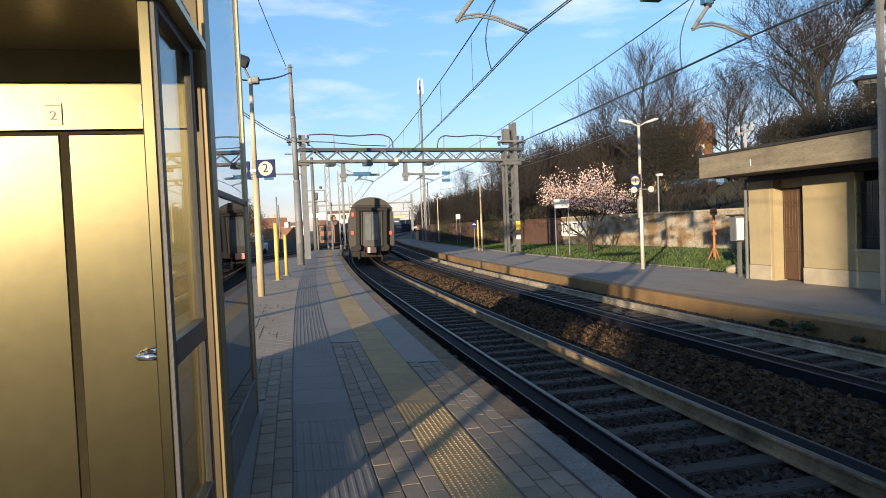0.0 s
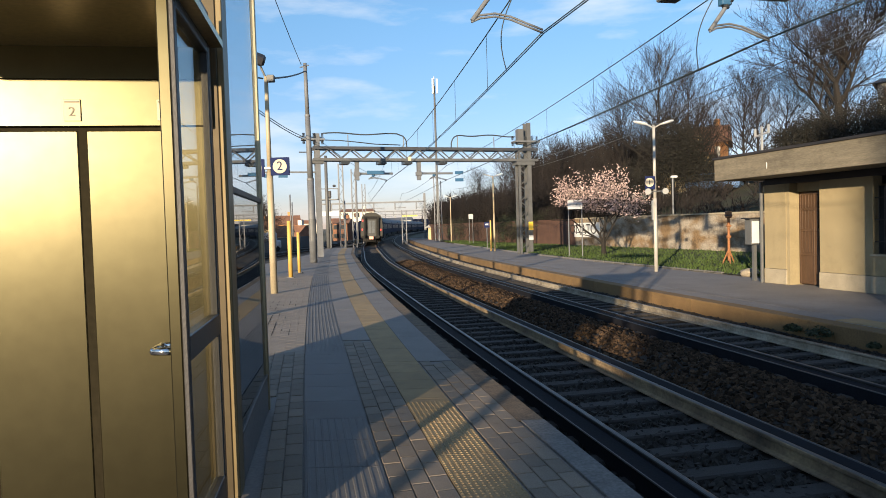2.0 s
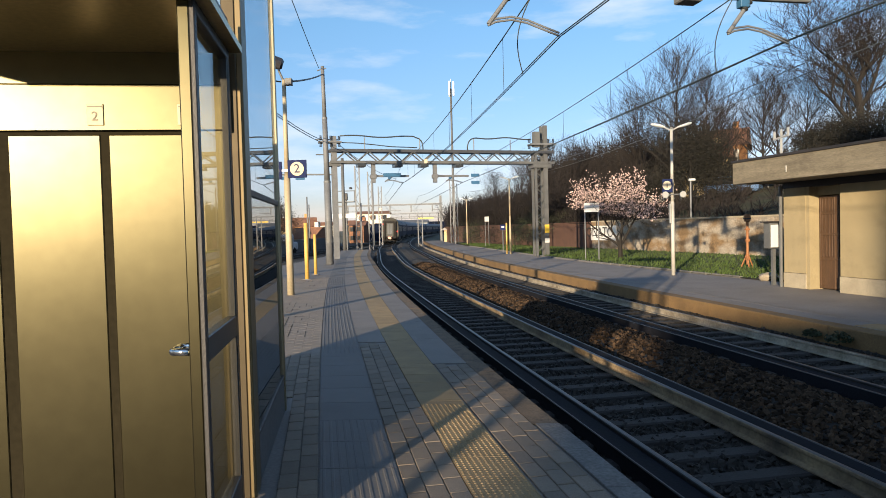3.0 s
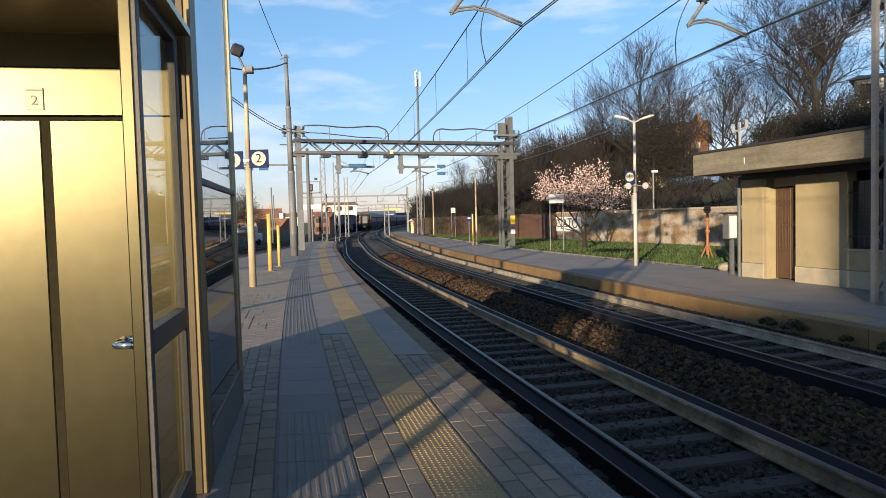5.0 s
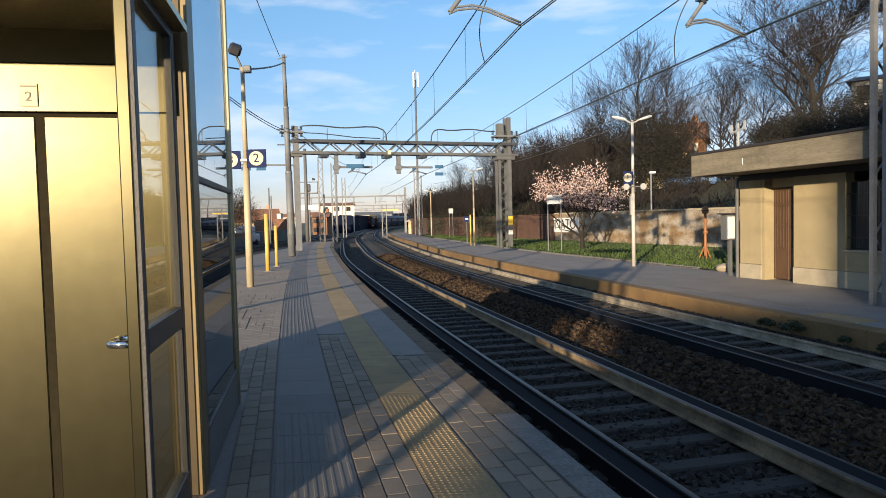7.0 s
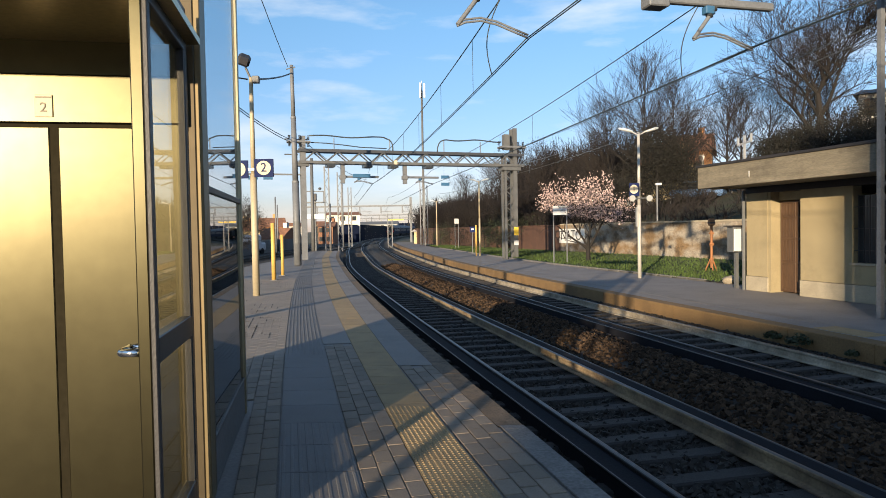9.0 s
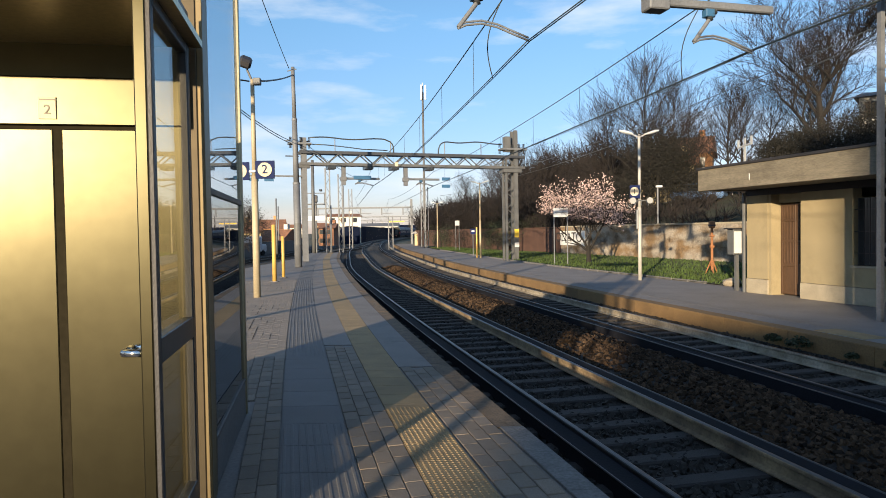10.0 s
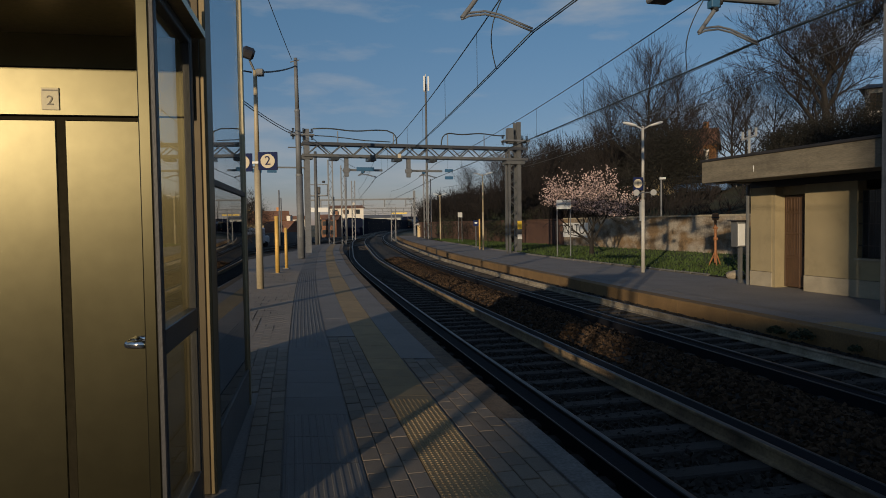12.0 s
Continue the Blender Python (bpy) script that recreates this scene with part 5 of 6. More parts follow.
def leafy(name, label, category, x, y, z, h, w, material, seed, count, cone=False, trunk=True):
    """An evergreen: trunk and a crown of many small leaf clumps with gaps."""
    rng = random.Random(seed)
    t = thing(name, pose(x, y, z), label, category)
    V, F = [], []
    blobs = [(Vector((rng.gauss(0, w * 0.25), rng.gauss(0, w * 0.25), h * rng.uniform(0.3, 0.9))), rng.uniform(0.2, 0.42) * w) for _ in range(14)]
    for i in range(count):
        if cone:
            f = rng.random() ** 0.7
            r = w * 0.5 * (1 - f) * rng.uniform(0.5, 1.1)
            a = rng.random() * 6.28
            p = Vector((math.cos(a) * r, math.sin(a) * r, h * (0.08 + 0.92 * f)))
        else:
            c, r = rng.choice(blobs)
            p = c + Vector((rng.gauss(0, 1), rng.gauss(0, 1), rng.gauss(0, 0.8))).normalized() * r * rng.uniform(0.6, 1.05)
        k = len(V)
        s = rng.uniform(0.03, 0.08)
        u = Vector((rng.gauss(0, 1), rng.gauss(0, 1), rng.gauss(0, 1))).normalized()
        v = u.cross(Vector((rng.gauss(0, 1), rng.gauss(0, 1), rng.gauss(0, 1)))).normalized()
        V += [p - u * s, p + v * s * 0.5, p + u * s, p - v * s * 0.5]
        F.append((k, k + 1, k + 2, k + 3))
    if trunk:
        bm = bmesh.new()
        rod(bm, (0, 0, -0.3), (0, 0, h * 0.75), 0.03 * h, 0.01 * h, 8)
        part("trunk", bm, M_BARK, t)
    raw("crown", V, F, material, t)
    return t


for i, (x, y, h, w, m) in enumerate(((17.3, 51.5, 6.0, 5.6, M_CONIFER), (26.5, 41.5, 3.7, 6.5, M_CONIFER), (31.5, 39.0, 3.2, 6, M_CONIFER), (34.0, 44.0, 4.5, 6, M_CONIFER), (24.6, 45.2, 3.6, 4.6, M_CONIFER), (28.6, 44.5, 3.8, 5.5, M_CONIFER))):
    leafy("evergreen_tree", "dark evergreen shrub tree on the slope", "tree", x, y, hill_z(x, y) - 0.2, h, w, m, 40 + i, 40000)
leafy("hedge", "dark green bush beside the wall", "bush", 7.8, 62.0, Z1, 3.4, 5.0, M_EVERGREEN, 61, 4000)


for i, (x, y, h, w) in enumerate(((4.9, 67.0, 2.3, 3.4), (2.6, 74.0, 2.4, 4.0), (0.6, 81.0, 2.2, 4.0), (6.3, 63.5, 1.7, 2.2))):
    leafy("hedge", "dark green bush beside the wall", "bush", x, y, Z1, h, w, M_EVERGREEN if i % 2 == 0 else M_CONIFER, 70 + i, 2600)


def build_blossom():
    rng = random.Random(21)
    t = thing("blossom_tree", pose(8.95, 38.9, Z1), "small fruit tree with pale pink blossom", "tree")
    limbs, twigs = [], []
    for d in ((0.55, 0.1, 0.9), (-0.9, 0.2, 0.75), (0.0, -0.3, 1), (-0.35, 0.3, 1.0)):
        grow(rng, (0, 0, 0.7), d, 2.3, 0.085, 3, limbs, 0.6, 0.12, twigs)
    limbs.append((Vector((0, 0, -0.1)), Vector((0, 0, 0.8)), 0.14, 0.12))
    segments("trunk", limbs, 6, M_BARK, t)
    twigs = [w for w in twigs if w[1].z > 2.3 - 0.25 * w[1].x]
    segments("branchwork", twigs, 3, M_TWIG, t)
    V, F = [], []
    for a, b, _, _ in twigs:
        for _ in range(3):
            p = a.lerp(b, rng.random()) + Vector((rng.gauss(0, 0.05), rng.gauss(0, 0.05), rng.gauss(0, 0.05)))
            if p.z < 2.45 - 0.25 * p.x or rng.random() < 0.35:
                continue
            s = rng.uniform(0.025, 0.055)
            u = Vector((rng.gauss(0, 1), rng.gauss(0, 1), rng.gauss(0, 1))).normalized()
            v = u.cross(Vector((rng.gauss(0, 1), rng.gauss(0, 1), rng.gauss(0, 1)))).normalized()
            k = len(V)
            V += [p - u * s, p + v * s, p + u * s, p - v * s]
            F.append((k, k + 1, k + 2, k + 3))
    raw("blossom", V, F, M_BLOSSOM, t)


build_blossom()


# ---- overhead wires ----
def chord(a, b, sag, k):
    """A point k of the way along a wire that hangs between a and b."""
    return Vector(a).lerp(Vector(b), k) - Vector((0, 0, sag * 4 * k * (1 - k)))


def hung(name, a, b, sag, r, label, n=16):
    tagged(tube(name, [chord(a, b, sag, i / n) for i in range(n + 1)], r, M_COPPER), label, "cable", "overhead wires")


def track_point(s, o, z):
    x, y, _ = at(s, o)
    return (x, y, z)


# supports of each track's wires: contact point, then the height of the messenger above it
RUNS = (
    ([track_point(-25, TW, 4.65), (1.50, 10.46, 4.63), (-3.86, 41.36, 4.58), track_point(82, TW, 4.62), track_point(122, TW, 4.6), track_point(194, TW, 4.6)], (5.85, 5.85, 5.85, 5.85, 5.85, 5.85), 0.22, 0.42),
    ([track_point(-25, TF, 4.7), (5.49, 11.41, 4.70), (-0.12, 42.64, 4.60), track_point(82, TF, 4.62), track_point(122, TF, 4.6), track_point(194, TF, 4.6)], (6.05, 6.05, 5.50, 5.7, 5.8, 5.8), 0.05, 0.30),
)
DROPPERS = []
for pts, tops, sag, msag in RUNS:
    for i in range(len(pts) - 1):
        a, b = Vector(pts[i]), Vector(pts[i + 1])
        if i > 1:
            sag, msag = 0.04, 0.35
        for q in (-0.022, 0.022):
            hung("contact_wire", a + Vector((q, 0, 0)), b + Vector((q, 0, 0)), sag, 0.009, "overhead contact wire above the track")
        ta, tb = Vector((a.x, a.y, tops[i])), Vector((b.x, b.y, tops[i + 1]))
        hung("catenary_wire", ta, tb, msag, 0.012, "sagging catenary wire above the track")
        if i == 1:
            DROPPERS += [(chord(a, b, sag, k), chord(ta, tb, msag, k)) for k in (0.12, 0.24, 0.37, 0.5, 0.63, 0.76, 0.88)]
        if i == 1:
            lo, hi = chord(a, b, sag, 0.07), chord(ta, tb, msag, 0.05)
            tube_pts = [lo.lerp(hi, k / 10) - Vector((0.16 * math.sin(math.pi * k / 10), 0, 0)) for k in range(11)]
            tagged(tube("jumper_wire", tube_pts, 0.010, M_WIRE), "curved jumper wire between the overhead wires", "cable", "overhead wires")


def span_wire(name, a, b, sag, r, label, n=12):
    a, b = Vector(a), Vector(b)
    pts = [a.lerp(b, i / n) - Vector((0, 0, sag * 4 * (i / n) * (1 - i / n))) for i in range(n + 1)]
    tagged(tube(name, pts, r, M_WIRE, None, 1), label, "cable", "overhead wires")


span_wire("lamp_cable", (-4.70, 17.6, 5.7), (-7.04, 33.4, 9.6), 0.08, 0.03, "black cable from lamp to tall pole")
span_wire("lamp_cable", (-4.85, 17.6, 5.7), (-7.6, 14.0, 5.9), 0.1, 0.02, "black cable from the lamp post")
span_wire("stay_wire", (-7.2, 33.3, 9.9), (-4.0, 6.0, 11.6), 0.4, 0.016, "thin wire running to the tall pole")
span_wire("stay_wire", (-8.3, 40.0, 7.1), (-7.4, 14.0, 7.6), 0.6, 0.018, "thin wire running to the portal")
span_wire("stay_wire", (-8.2, 40.0, 6.9), (-7.0, 14.0, 7.0), 0.5, 0.018, "thin wire running to the portal")
span_wire("feeder_wire", (6.2, 44.6, 7.2), (14.5, 2.0, 8.3), 0.3, 0.014, "thick black feeder cable")
span_wire("stay_wire", (-7.9, 40.0, 7.2), (-7.7, 75.0, 7.4), 0.4, 0.018, "thin wire beyond the portal")
span_wire("feeder_wire", (5.9, 44.6, 5.9), (0.6, 84.0, 6.2), 0.4, 0.02, "black feeder cable between masts")
for q in (0.0, 0.25):
    span_wire("feeder_wire", (9.4, 13.6, 5.6 + q), (5.5, 44.3, 5.3 + q * 2), 0.25, 0.012, "thin feeder wire between masts")
for lo, hi in DROPPERS:
    span_wire("dropper_wire", lo, hi, 0, 0.005, "thin dropper wire between overhead wires", 2)


# ---- train ----
def build_coach(tail):
    c = thing("passenger_coach", Matrix(), "dark blue passenger coach with grey roof", "coach", "train coaches")
    L, W = 26.0, 1.41
    low = [(W - 0.06, 0.95), (W, 1.3), (W, 2.6), (W - 0.07, 3.12)]
    arch = [(-(W - 0.07) * math.cos(math.pi * k / 14), 3.12 + 1.06 * math.sin(math.pi * k / 14) ** 0.9) for k in range(1, 14)]
    prof = [(-x, z) for x, z in low] + arch + low[::-1]
    V = [(x, y, z) for y in (0.0, L) for x, z in prof]
    n = len(prof)
    side = [(k, k + n, k + n + 1, k + 1) for k in (0, 1, 2, n - 4, n - 3, n - 2)] + [(n - 1, 2 * n - 1, n, 0)]
    top = [(k, k + n, k + n + 1, k + 1) for k in range(3, n - 4)]
    raw("body_side", V, side, M_TRAINBLUE, c)
    raw("roof", V, top, M_TRAINGREY, c, True)
    raw("end_wall", V[:n], [tuple(range(n))], M_TRAIN, c)
    raw("end_wall", V[n:], [tuple(reversed(range(n)))], M_TRAIN, c)
    for sx in (-1, 1):
        for k in range(10):
            y = 2.6 + k * 2.2
            part("window", bx((sx * W - 0.012, y, 1.95), (sx * W + 0.012, y + 1.25, 2.85), 0.004), M_TRAINGLASS, c)
    for y in (3.5, 22.5):
        bg = part("bogie", bx((-1.2, y - 1.6, 0.35), (1.2, y + 1.6, 0.85), 0.05), M_TRAINDARK, c, "black bogie")
        for q in (-1.25, 1.25):
            for sx in (-0.75, 0.75):
                bm = bmesh.new()
                rod(bm, (sx - 0.06, y + q, 0.46), (sx + 0.06, y + q, 0.46), 0.46, None, 20)
                part("wheel", bm, M_TRAINDARK, bg)
    part("underframe", bx((-1.25, 6.0, 0.45), (1.25, 20.0, 0.95), 0.04), M_TRAINDARK, c)
    for y, o in ((-0.35, 1), (L + 0.05, -1)):
        for sx in (-1, 1):
            part("gangway", bx((sx * 0.84 - 0.13, y, 1.05), (sx * 0.84 + 0.13, y + 0.3, 3.42), 0.05), M_TRAINDARK, c, "rubber gangway bellows")
            part("end_post", bx((sx * 0.62 - 0.05, y + 0.06, 1.1), (sx * 0.62 + 0.05, y + 0.3, 3.3), 0.02), M_TRAIN, c)
        part("gangway_top", bx((-1.02, y - 0.03, 3.28), (1.02, y + 0.3, 3.52), 0.06), M_TRAINDARK, c)
        door = part("end_door", bx((-0.56, y + 0.14, 1.05), (0.56, y + 0.28, 3.28), 0.02), M_ENDDOOR, c, "grey gangway door")
        yy = y + 0.125 if o > 0 else y + 0.28
        part("end_door_window", bx((-0.40, yy, 1.5), (-0.03, yy + 0.014, 3.1), 0.004), M_ENDPANE, door, "dusty door pane")
        part("end_door_window", bx((0.03, yy, 1.5), (0.40, yy + 0.014, 3.1), 0.004), M_ENDPANE, door)
        part("buffer_beam", bx((-1.3, y + 0.1, 0.80), (1.3, y + 0.35, 1.10), 0.03), M_TRAINDARK, c)
        part("end_rib", bx((-1.3, y + 0.30, 3.50), (1.3, y + 0.38, 3.56), 0.01), M_TRAINDARK, c)
    for x in (-0.45, -0.3, 0.3, 0.5):
        part("brake_hose", rods([((x, -0.3, 0.95), (x, -0.5, 0.45))], 0.035, 8), M_TRAINDARK, c, "hanging black hose")
    for sx in (-0.87, 0.87):
        part("buffer", rods([((sx, -0.62, 1.05), (sx, 0.0, 1.05))], 0.2, 14), M_TRAINDARK, c)
    if tail:
        c["label"] = "last passenger coach with dull grey end and red tail lamps"
        for sx, z in ((-1.18, 1.95), (1.18, 1.95), (-1.15, 3.1)):
            part("tail_lamp", bx((sx - 0.09, -0.06, z - 0.12), (sx + 0.09, 0.0, z + 0.12), 0.02), M_REDGLOW, c, "red tail lamp")
        part("tail_board", bx((-0.28, -0.72, 0.72), (0.25, -0.68, 1.08)), M_REDPLATE, c, "red and white tail board")
        part("end_frame", bx((-1.0, -0.02, 3.6), (1.0, 0.02, 3.68)), M_TRAINDARK, c)
    return c


COACHES = [build_coach(True)]
one = build_coach(False)
COACHES += [one] + [copy_thing(one, Matrix()) for _ in range(6)]


# ---- what lies behind: far portals, masts, houses ----
def house(name, x, y, z, w, d, h, rz, wall, roof, label, rows=2, cols=3, roof_h=1.2):
    p = thing(name, pose(x, y, z, 0, 0, rz), label, "house", "houses")
    part("wall", bx((-w / 2, -d / 2, -1.5), (w / 2, d / 2, h)), wall, p)
    V = [(-w / 2 - 0.4, -d / 2 - 0.4, h), (w / 2 + 0.4, -d / 2 - 0.4, h), (w / 2 + 0.4, d / 2 + 0.4, h), (-w / 2 - 0.4, d / 2 + 0.4, h), (-w / 2 - 0.2, 0, h + roof_h), (w / 2 + 0.2, 0, h + roof_h)]
    raw("roof", V, [(0, 1, 5, 4), (2, 3, 4, 5), (1, 2, 5), (3, 0, 4), (3, 2, 1, 0)], roof, p)
    for r in range(rows):
        for c in range(cols):
            cx, cz = -w / 2 + w * (c + 0.5) / cols, h * (r + 0.35) / rows
            wd = part("window", bx((cx - 0.45, -d / 2 - 0.04, cz), (cx + 0.45, -d / 2 + 0.02, cz + min(1.3, h / rows * 0.5))), M_WINDOW, p)
            part("shutter", bx((cx - 0.85, -d / 2 - 0.06, cz), (cx - 0.47, -d / 2 - 0.02, cz + min(1.3, h / rows * 0.5))), M_SHUTTER, wd)
    part("chimney", bx((w * 0.2, 0.3, h), (w * 0.2 + 0.6, 0.9, h + roof_h + 0.7)), wall, p)
    return p


house("house", -27.0, 90, -0.8, 5.0, 6, 2.7, 28, M_HOUSEY, M_TERRA, "low cream house with red tiled roof", 1, 2, 1.4)
house("house", -29.5, 100, -0.8, 5, 6, 2.6, 20, M_HOUSEO, M_TERRA, "low ochre house with red tiled roof", 1, 2, 1.3)
house("house", -22.5, 94, -0.8, 4.5, 5, 1.5, -20, M_HOUSEW, M_TERRA, "low white house with red tiled roof", 1, 2, 1.6)
house("house", -32.0, 125, -0.8, 7, 8, 3.4, 12, M_HOUSEO, M_TERRA, "ochre house with red tiled roof", 2, 4, 1.8)
house("house", -21.2, 132, -0.8, 2.8, 8, 3.4, 0, M_TERRA, M_TERRA, "orange brick building with tiled roof", 2, 2, 1.0)
house("house", -23.0, 165, -0.8, 8.0, 8, 6.4, 10, M_HOUSEW, M_TERRA, "white plastered three-storey house with shutters", 3, 3, 0.8)
for x, y, w, h, q, wall in ((-112, 300, 9, 5.5, 20, M_HOUSEW), (-101, 290, 8, 4.6, -10, M_HOUSEY), (-92, 310, 10, 6.0, 15, M_HOUSEO), (-82, 295, 8, 4.8, 0, M_HOUSEW), (-74, 315, 9, 5.6, -20, M_HOUSEY), (-64, 300, 8, 5.0, 10, M_HOUSEW), (-54, 320, 9, 5.8, 0, M_HOUSEY)):
    house("house", x, y, -0.8, w, 8, h, q, wall, M_TERRA, "far plastered house with red tiled roof", 2, 3, 1.6)
house("house", -30.0, 300, -0.8, 26, 10, 5.2, 0, M_SIGNBACK, M_GALV, "far long pale grey industrial hall", 2, 6, 1.4)
house("house", -1.7, 100, -0.6, 2.6, 3, 2.0, -10, M_HOUSEY, M_HOUSEW, "small cream line-side hut", 1, 1, 0.4)
house("house", 20.9, 59, 4.3, 4.4, 5, 2.6, -24, M_HOUSEY, M_TERRA, "cream plastered villa on the hill", 1, 1, 1.3)
for i, (x, y, h, w) in enumerate(((-24.2, 82, 2.6, 2.6), (-31.0, 92, 3.4, 3.6), (-20.4, 97, 2.2, 2.6))):
    leafy("hedge", "dark bush beside the far houses", "bush", x, y, -0.95, h, w, M_EVERGREEN, 90 + i, 1800)
house("house", 26.1, 68, 3.9, 4.5, 6, 5.0, -24, M_HOUSEO, M_TERRA, "orange villa on the hill among trees", 2, 2, 2.0)
house("house", 41.0, 54, 7.0, 10, 8, 5.0, -38, M_HOUSEW, M_ROOFDARK, "white villa on the hill with dark roof", 2, 4, 1.0)


def far_portal(y, x0, x1, h):
    p = thing("catenary_portal", pose(0, y, -0.6), "distant grey portal over the tracks", "portal", "portals")
    for x in (x0, x1):
        part("leg", bx((x - 0.2, -0.2, 0), (x + 0.2, 0.2, h + 1.4)), M_GALV, p)
    part("beam", bx((x0, -0.2, h - 0.25), (x1, 0.2, h + 0.02)), M_GALV, p)
    if y == 250:
        part("yellow_board", bx((-18, -0.3, h - 1.0), (-12, -0.22, h - 0.55)), M_YELLOWPANEL, p, "yellow board")
    n = 5
    for k in range(n):
        x = x0 + (x1 - x0) * (k + 0.6) / n
        part("dropper_post", bx((x - 0.1, -0.1, h - 1.5), (x + 0.1, 0.1, h)), M_GALV, p)
        part("dropper_arm", bx((x, -0.05, h - 1.2), (x + 2.0, 0.05, h - 1.1)), M_GALV, p)


far_portal(122, -24.0, -4.5, 6.9)
far_portal(194, -32.0, -2.0, 6.9)
far_portal(250, -40.0, 4.0, 7.0)
far_portal(300, -44.0, 8.0, 7.2)


def slim_mast(x, y, h, r, material, label, lattice=False, z=-0.6):
    p = thing("line_mast", pose(x, y, z), label, "mast", "masts")
    if lattice:
        for q in (-r, r):
            part("leg", bx((q - 0.06, -0.06, 0), (q + 0.06, 0.06, h)), material, p)
        for i in range(int(h / 0.8)):
            part("lacing", rods([((-r if i % 2 else r, 0, i * 0.8), (r if i % 2 else -r, 0, i * 0.8 + 0.8))], 0.03, 5), material, p)
    else:
        bm = bmesh.new()
        rod(bm, (0, 0, 0), (0, 0, h), r, r * 0.75, 10)
        part("shaft", bm, material, p, smooth=True)
    return p


def px_mast():
    slim_mast(-10.6, 57.5, 8.6, 0.17, M_GREYPAINT, "grey mast with insulators beyond the platform")
    slim_mast(-11.3, 57.0, 6.0, 0.04, M_CREAMPOLE, "thin cream painted steel post")
    for x, y, h in ((-11.2, 69.0, 9.0), (-10.9, 76.0, 9.0), (-12.2, 95.0, 8.5)):
        slim_mast(x, y, h, 0.22, M_GALV, "grey lattice mast beside the tracks", True)
    for x, y, h in ((-9.95, 63.0, 4.9), (-13.6, 98.0, 9.2), (-14.6, 105, 7.5), (-16.8, 70.0, 6.0), (-18.5, 78.0, 5.5)):
        slim_mast(x, y, h, 0.09, M_GALV, "slim grey post beside the tracks")
    slim_mast(-5.9, 86.0, 4.4, 0.28, M_GALV, "short grey mast beside platform one", True)
    for x, y, h in ((-1.7, 84.0, 9.0), (-1.2, 86.0, 8.0)):
        slim_mast(x, y, h, 0.18, M_GALV, "grey lattice mast at the platform end", True)
    m = slim_mast(-1.9, 110.0, 25.2, 0.22, M_GREYPAINT, "tall slender grey antenna mast", False)
    for k in range(3):
        a = k * 2.09
        part("antenna", bx((0.45 * math.cos(a) - 0.14, 0.45 * math.sin(a) - 0.14, 24.0), (0.45 * math.cos(a) + 0.14, 0.45 * math.sin(a) + 0.14, 26.4), 0.03), M_SIGNPLAIN, m, "white panel antenna")
    part("antenna_top", rods([((0, 0, 25), (0, 0, 26.8))], 0.06), M_SIGNPLAIN, m)
    # signals and the white line-side board
    s = thing("signal_gantry", pose(-11.4, 61.0, -0.6), "signal post with dark lamps and white board", "signal")
    part("post", rods([((0.4, 0, 0), (0.4, 0, 5.2))], 0.09), M_GALV, s)
    part("white_board", bx((-0.9, -0.1, 3.45), (1.25, 0.0, 3.85)), M_SIGNPLAIN, s, "long white board")
    part("platform_rail", bx((-0.4, -0.4, 4.9), (1.2, 0.4, 4.98)), M_GALV, s)
    part("signal_head", bx((0.25, -0.3, 5.1), (0.6, -0.1, 5.75), 0.05), M_INK, s, "dark signal head")
    part("signal_hood", bx((0.75, -0.2, 6.1), (1.0, 0.1, 6.3), 0.05), M_INK, s)
    for q in (-0.4, 1.2):
        part("rail_post", rods([((q, 0, 4.9), (q, 0, 6.0))], 0.04, 6), M_GALV, s)
    part("rail_top", rods([((-0.4, 0, 5.95), (1.2, 0, 5.95))], 0.04, 6), M_GALV, s)


px_mast()


def build_barrier():
    p = thing("noise_barrier", Matrix(), "dark blue panelled noise barrier beside the far tracks", "barrier", kind="structure")
    pts = [(-20.5, 150), (-18.0, 170), (-17.6, 200), (-16.8, 240), (-13, 320)]
    for (xa, ya), (xb, yb) in zip(pts[:-1], pts[1:]):
        n = max(2, int(math.hypot(xb - xa, yb - ya) / 5))
        for k in range(n):
            a = Vector((xa + (xb - xa) * k / n, ya + (yb - ya) * k / n, 0))
            b = Vector((xa + (xb - xa) * (k + 0.995) / n, ya + (yb - ya) * (k + 0.995) / n, 0))
            raw("panel", [(a.x, a.y, -0.9), (b.x, b.y, -0.9), (b.x, b.y, 3.2), (a.x, a.y, 3.2), (a.x - 0.2, a.y, 3.2), (b.x - 0.2, b.y, 3.2)], [(0, 1, 2, 3), (3, 2, 5, 4)], M_BARRIER, p)
    # the side that closes the view down the line
    for k in range(9):
        x = -30 + k * 2.9
        part("panel", bx((x, 330, -0.9), (x + 2.8, 330.2, 5.2)), M_BARRIER, p)
    for k in range(4):
        x = -24 + k * 1.75
        part("panel", bx((x, 148, -0.9), (x + 1.7, 148.15, 2.9)), M_BARRIER, p)


build_barrier()
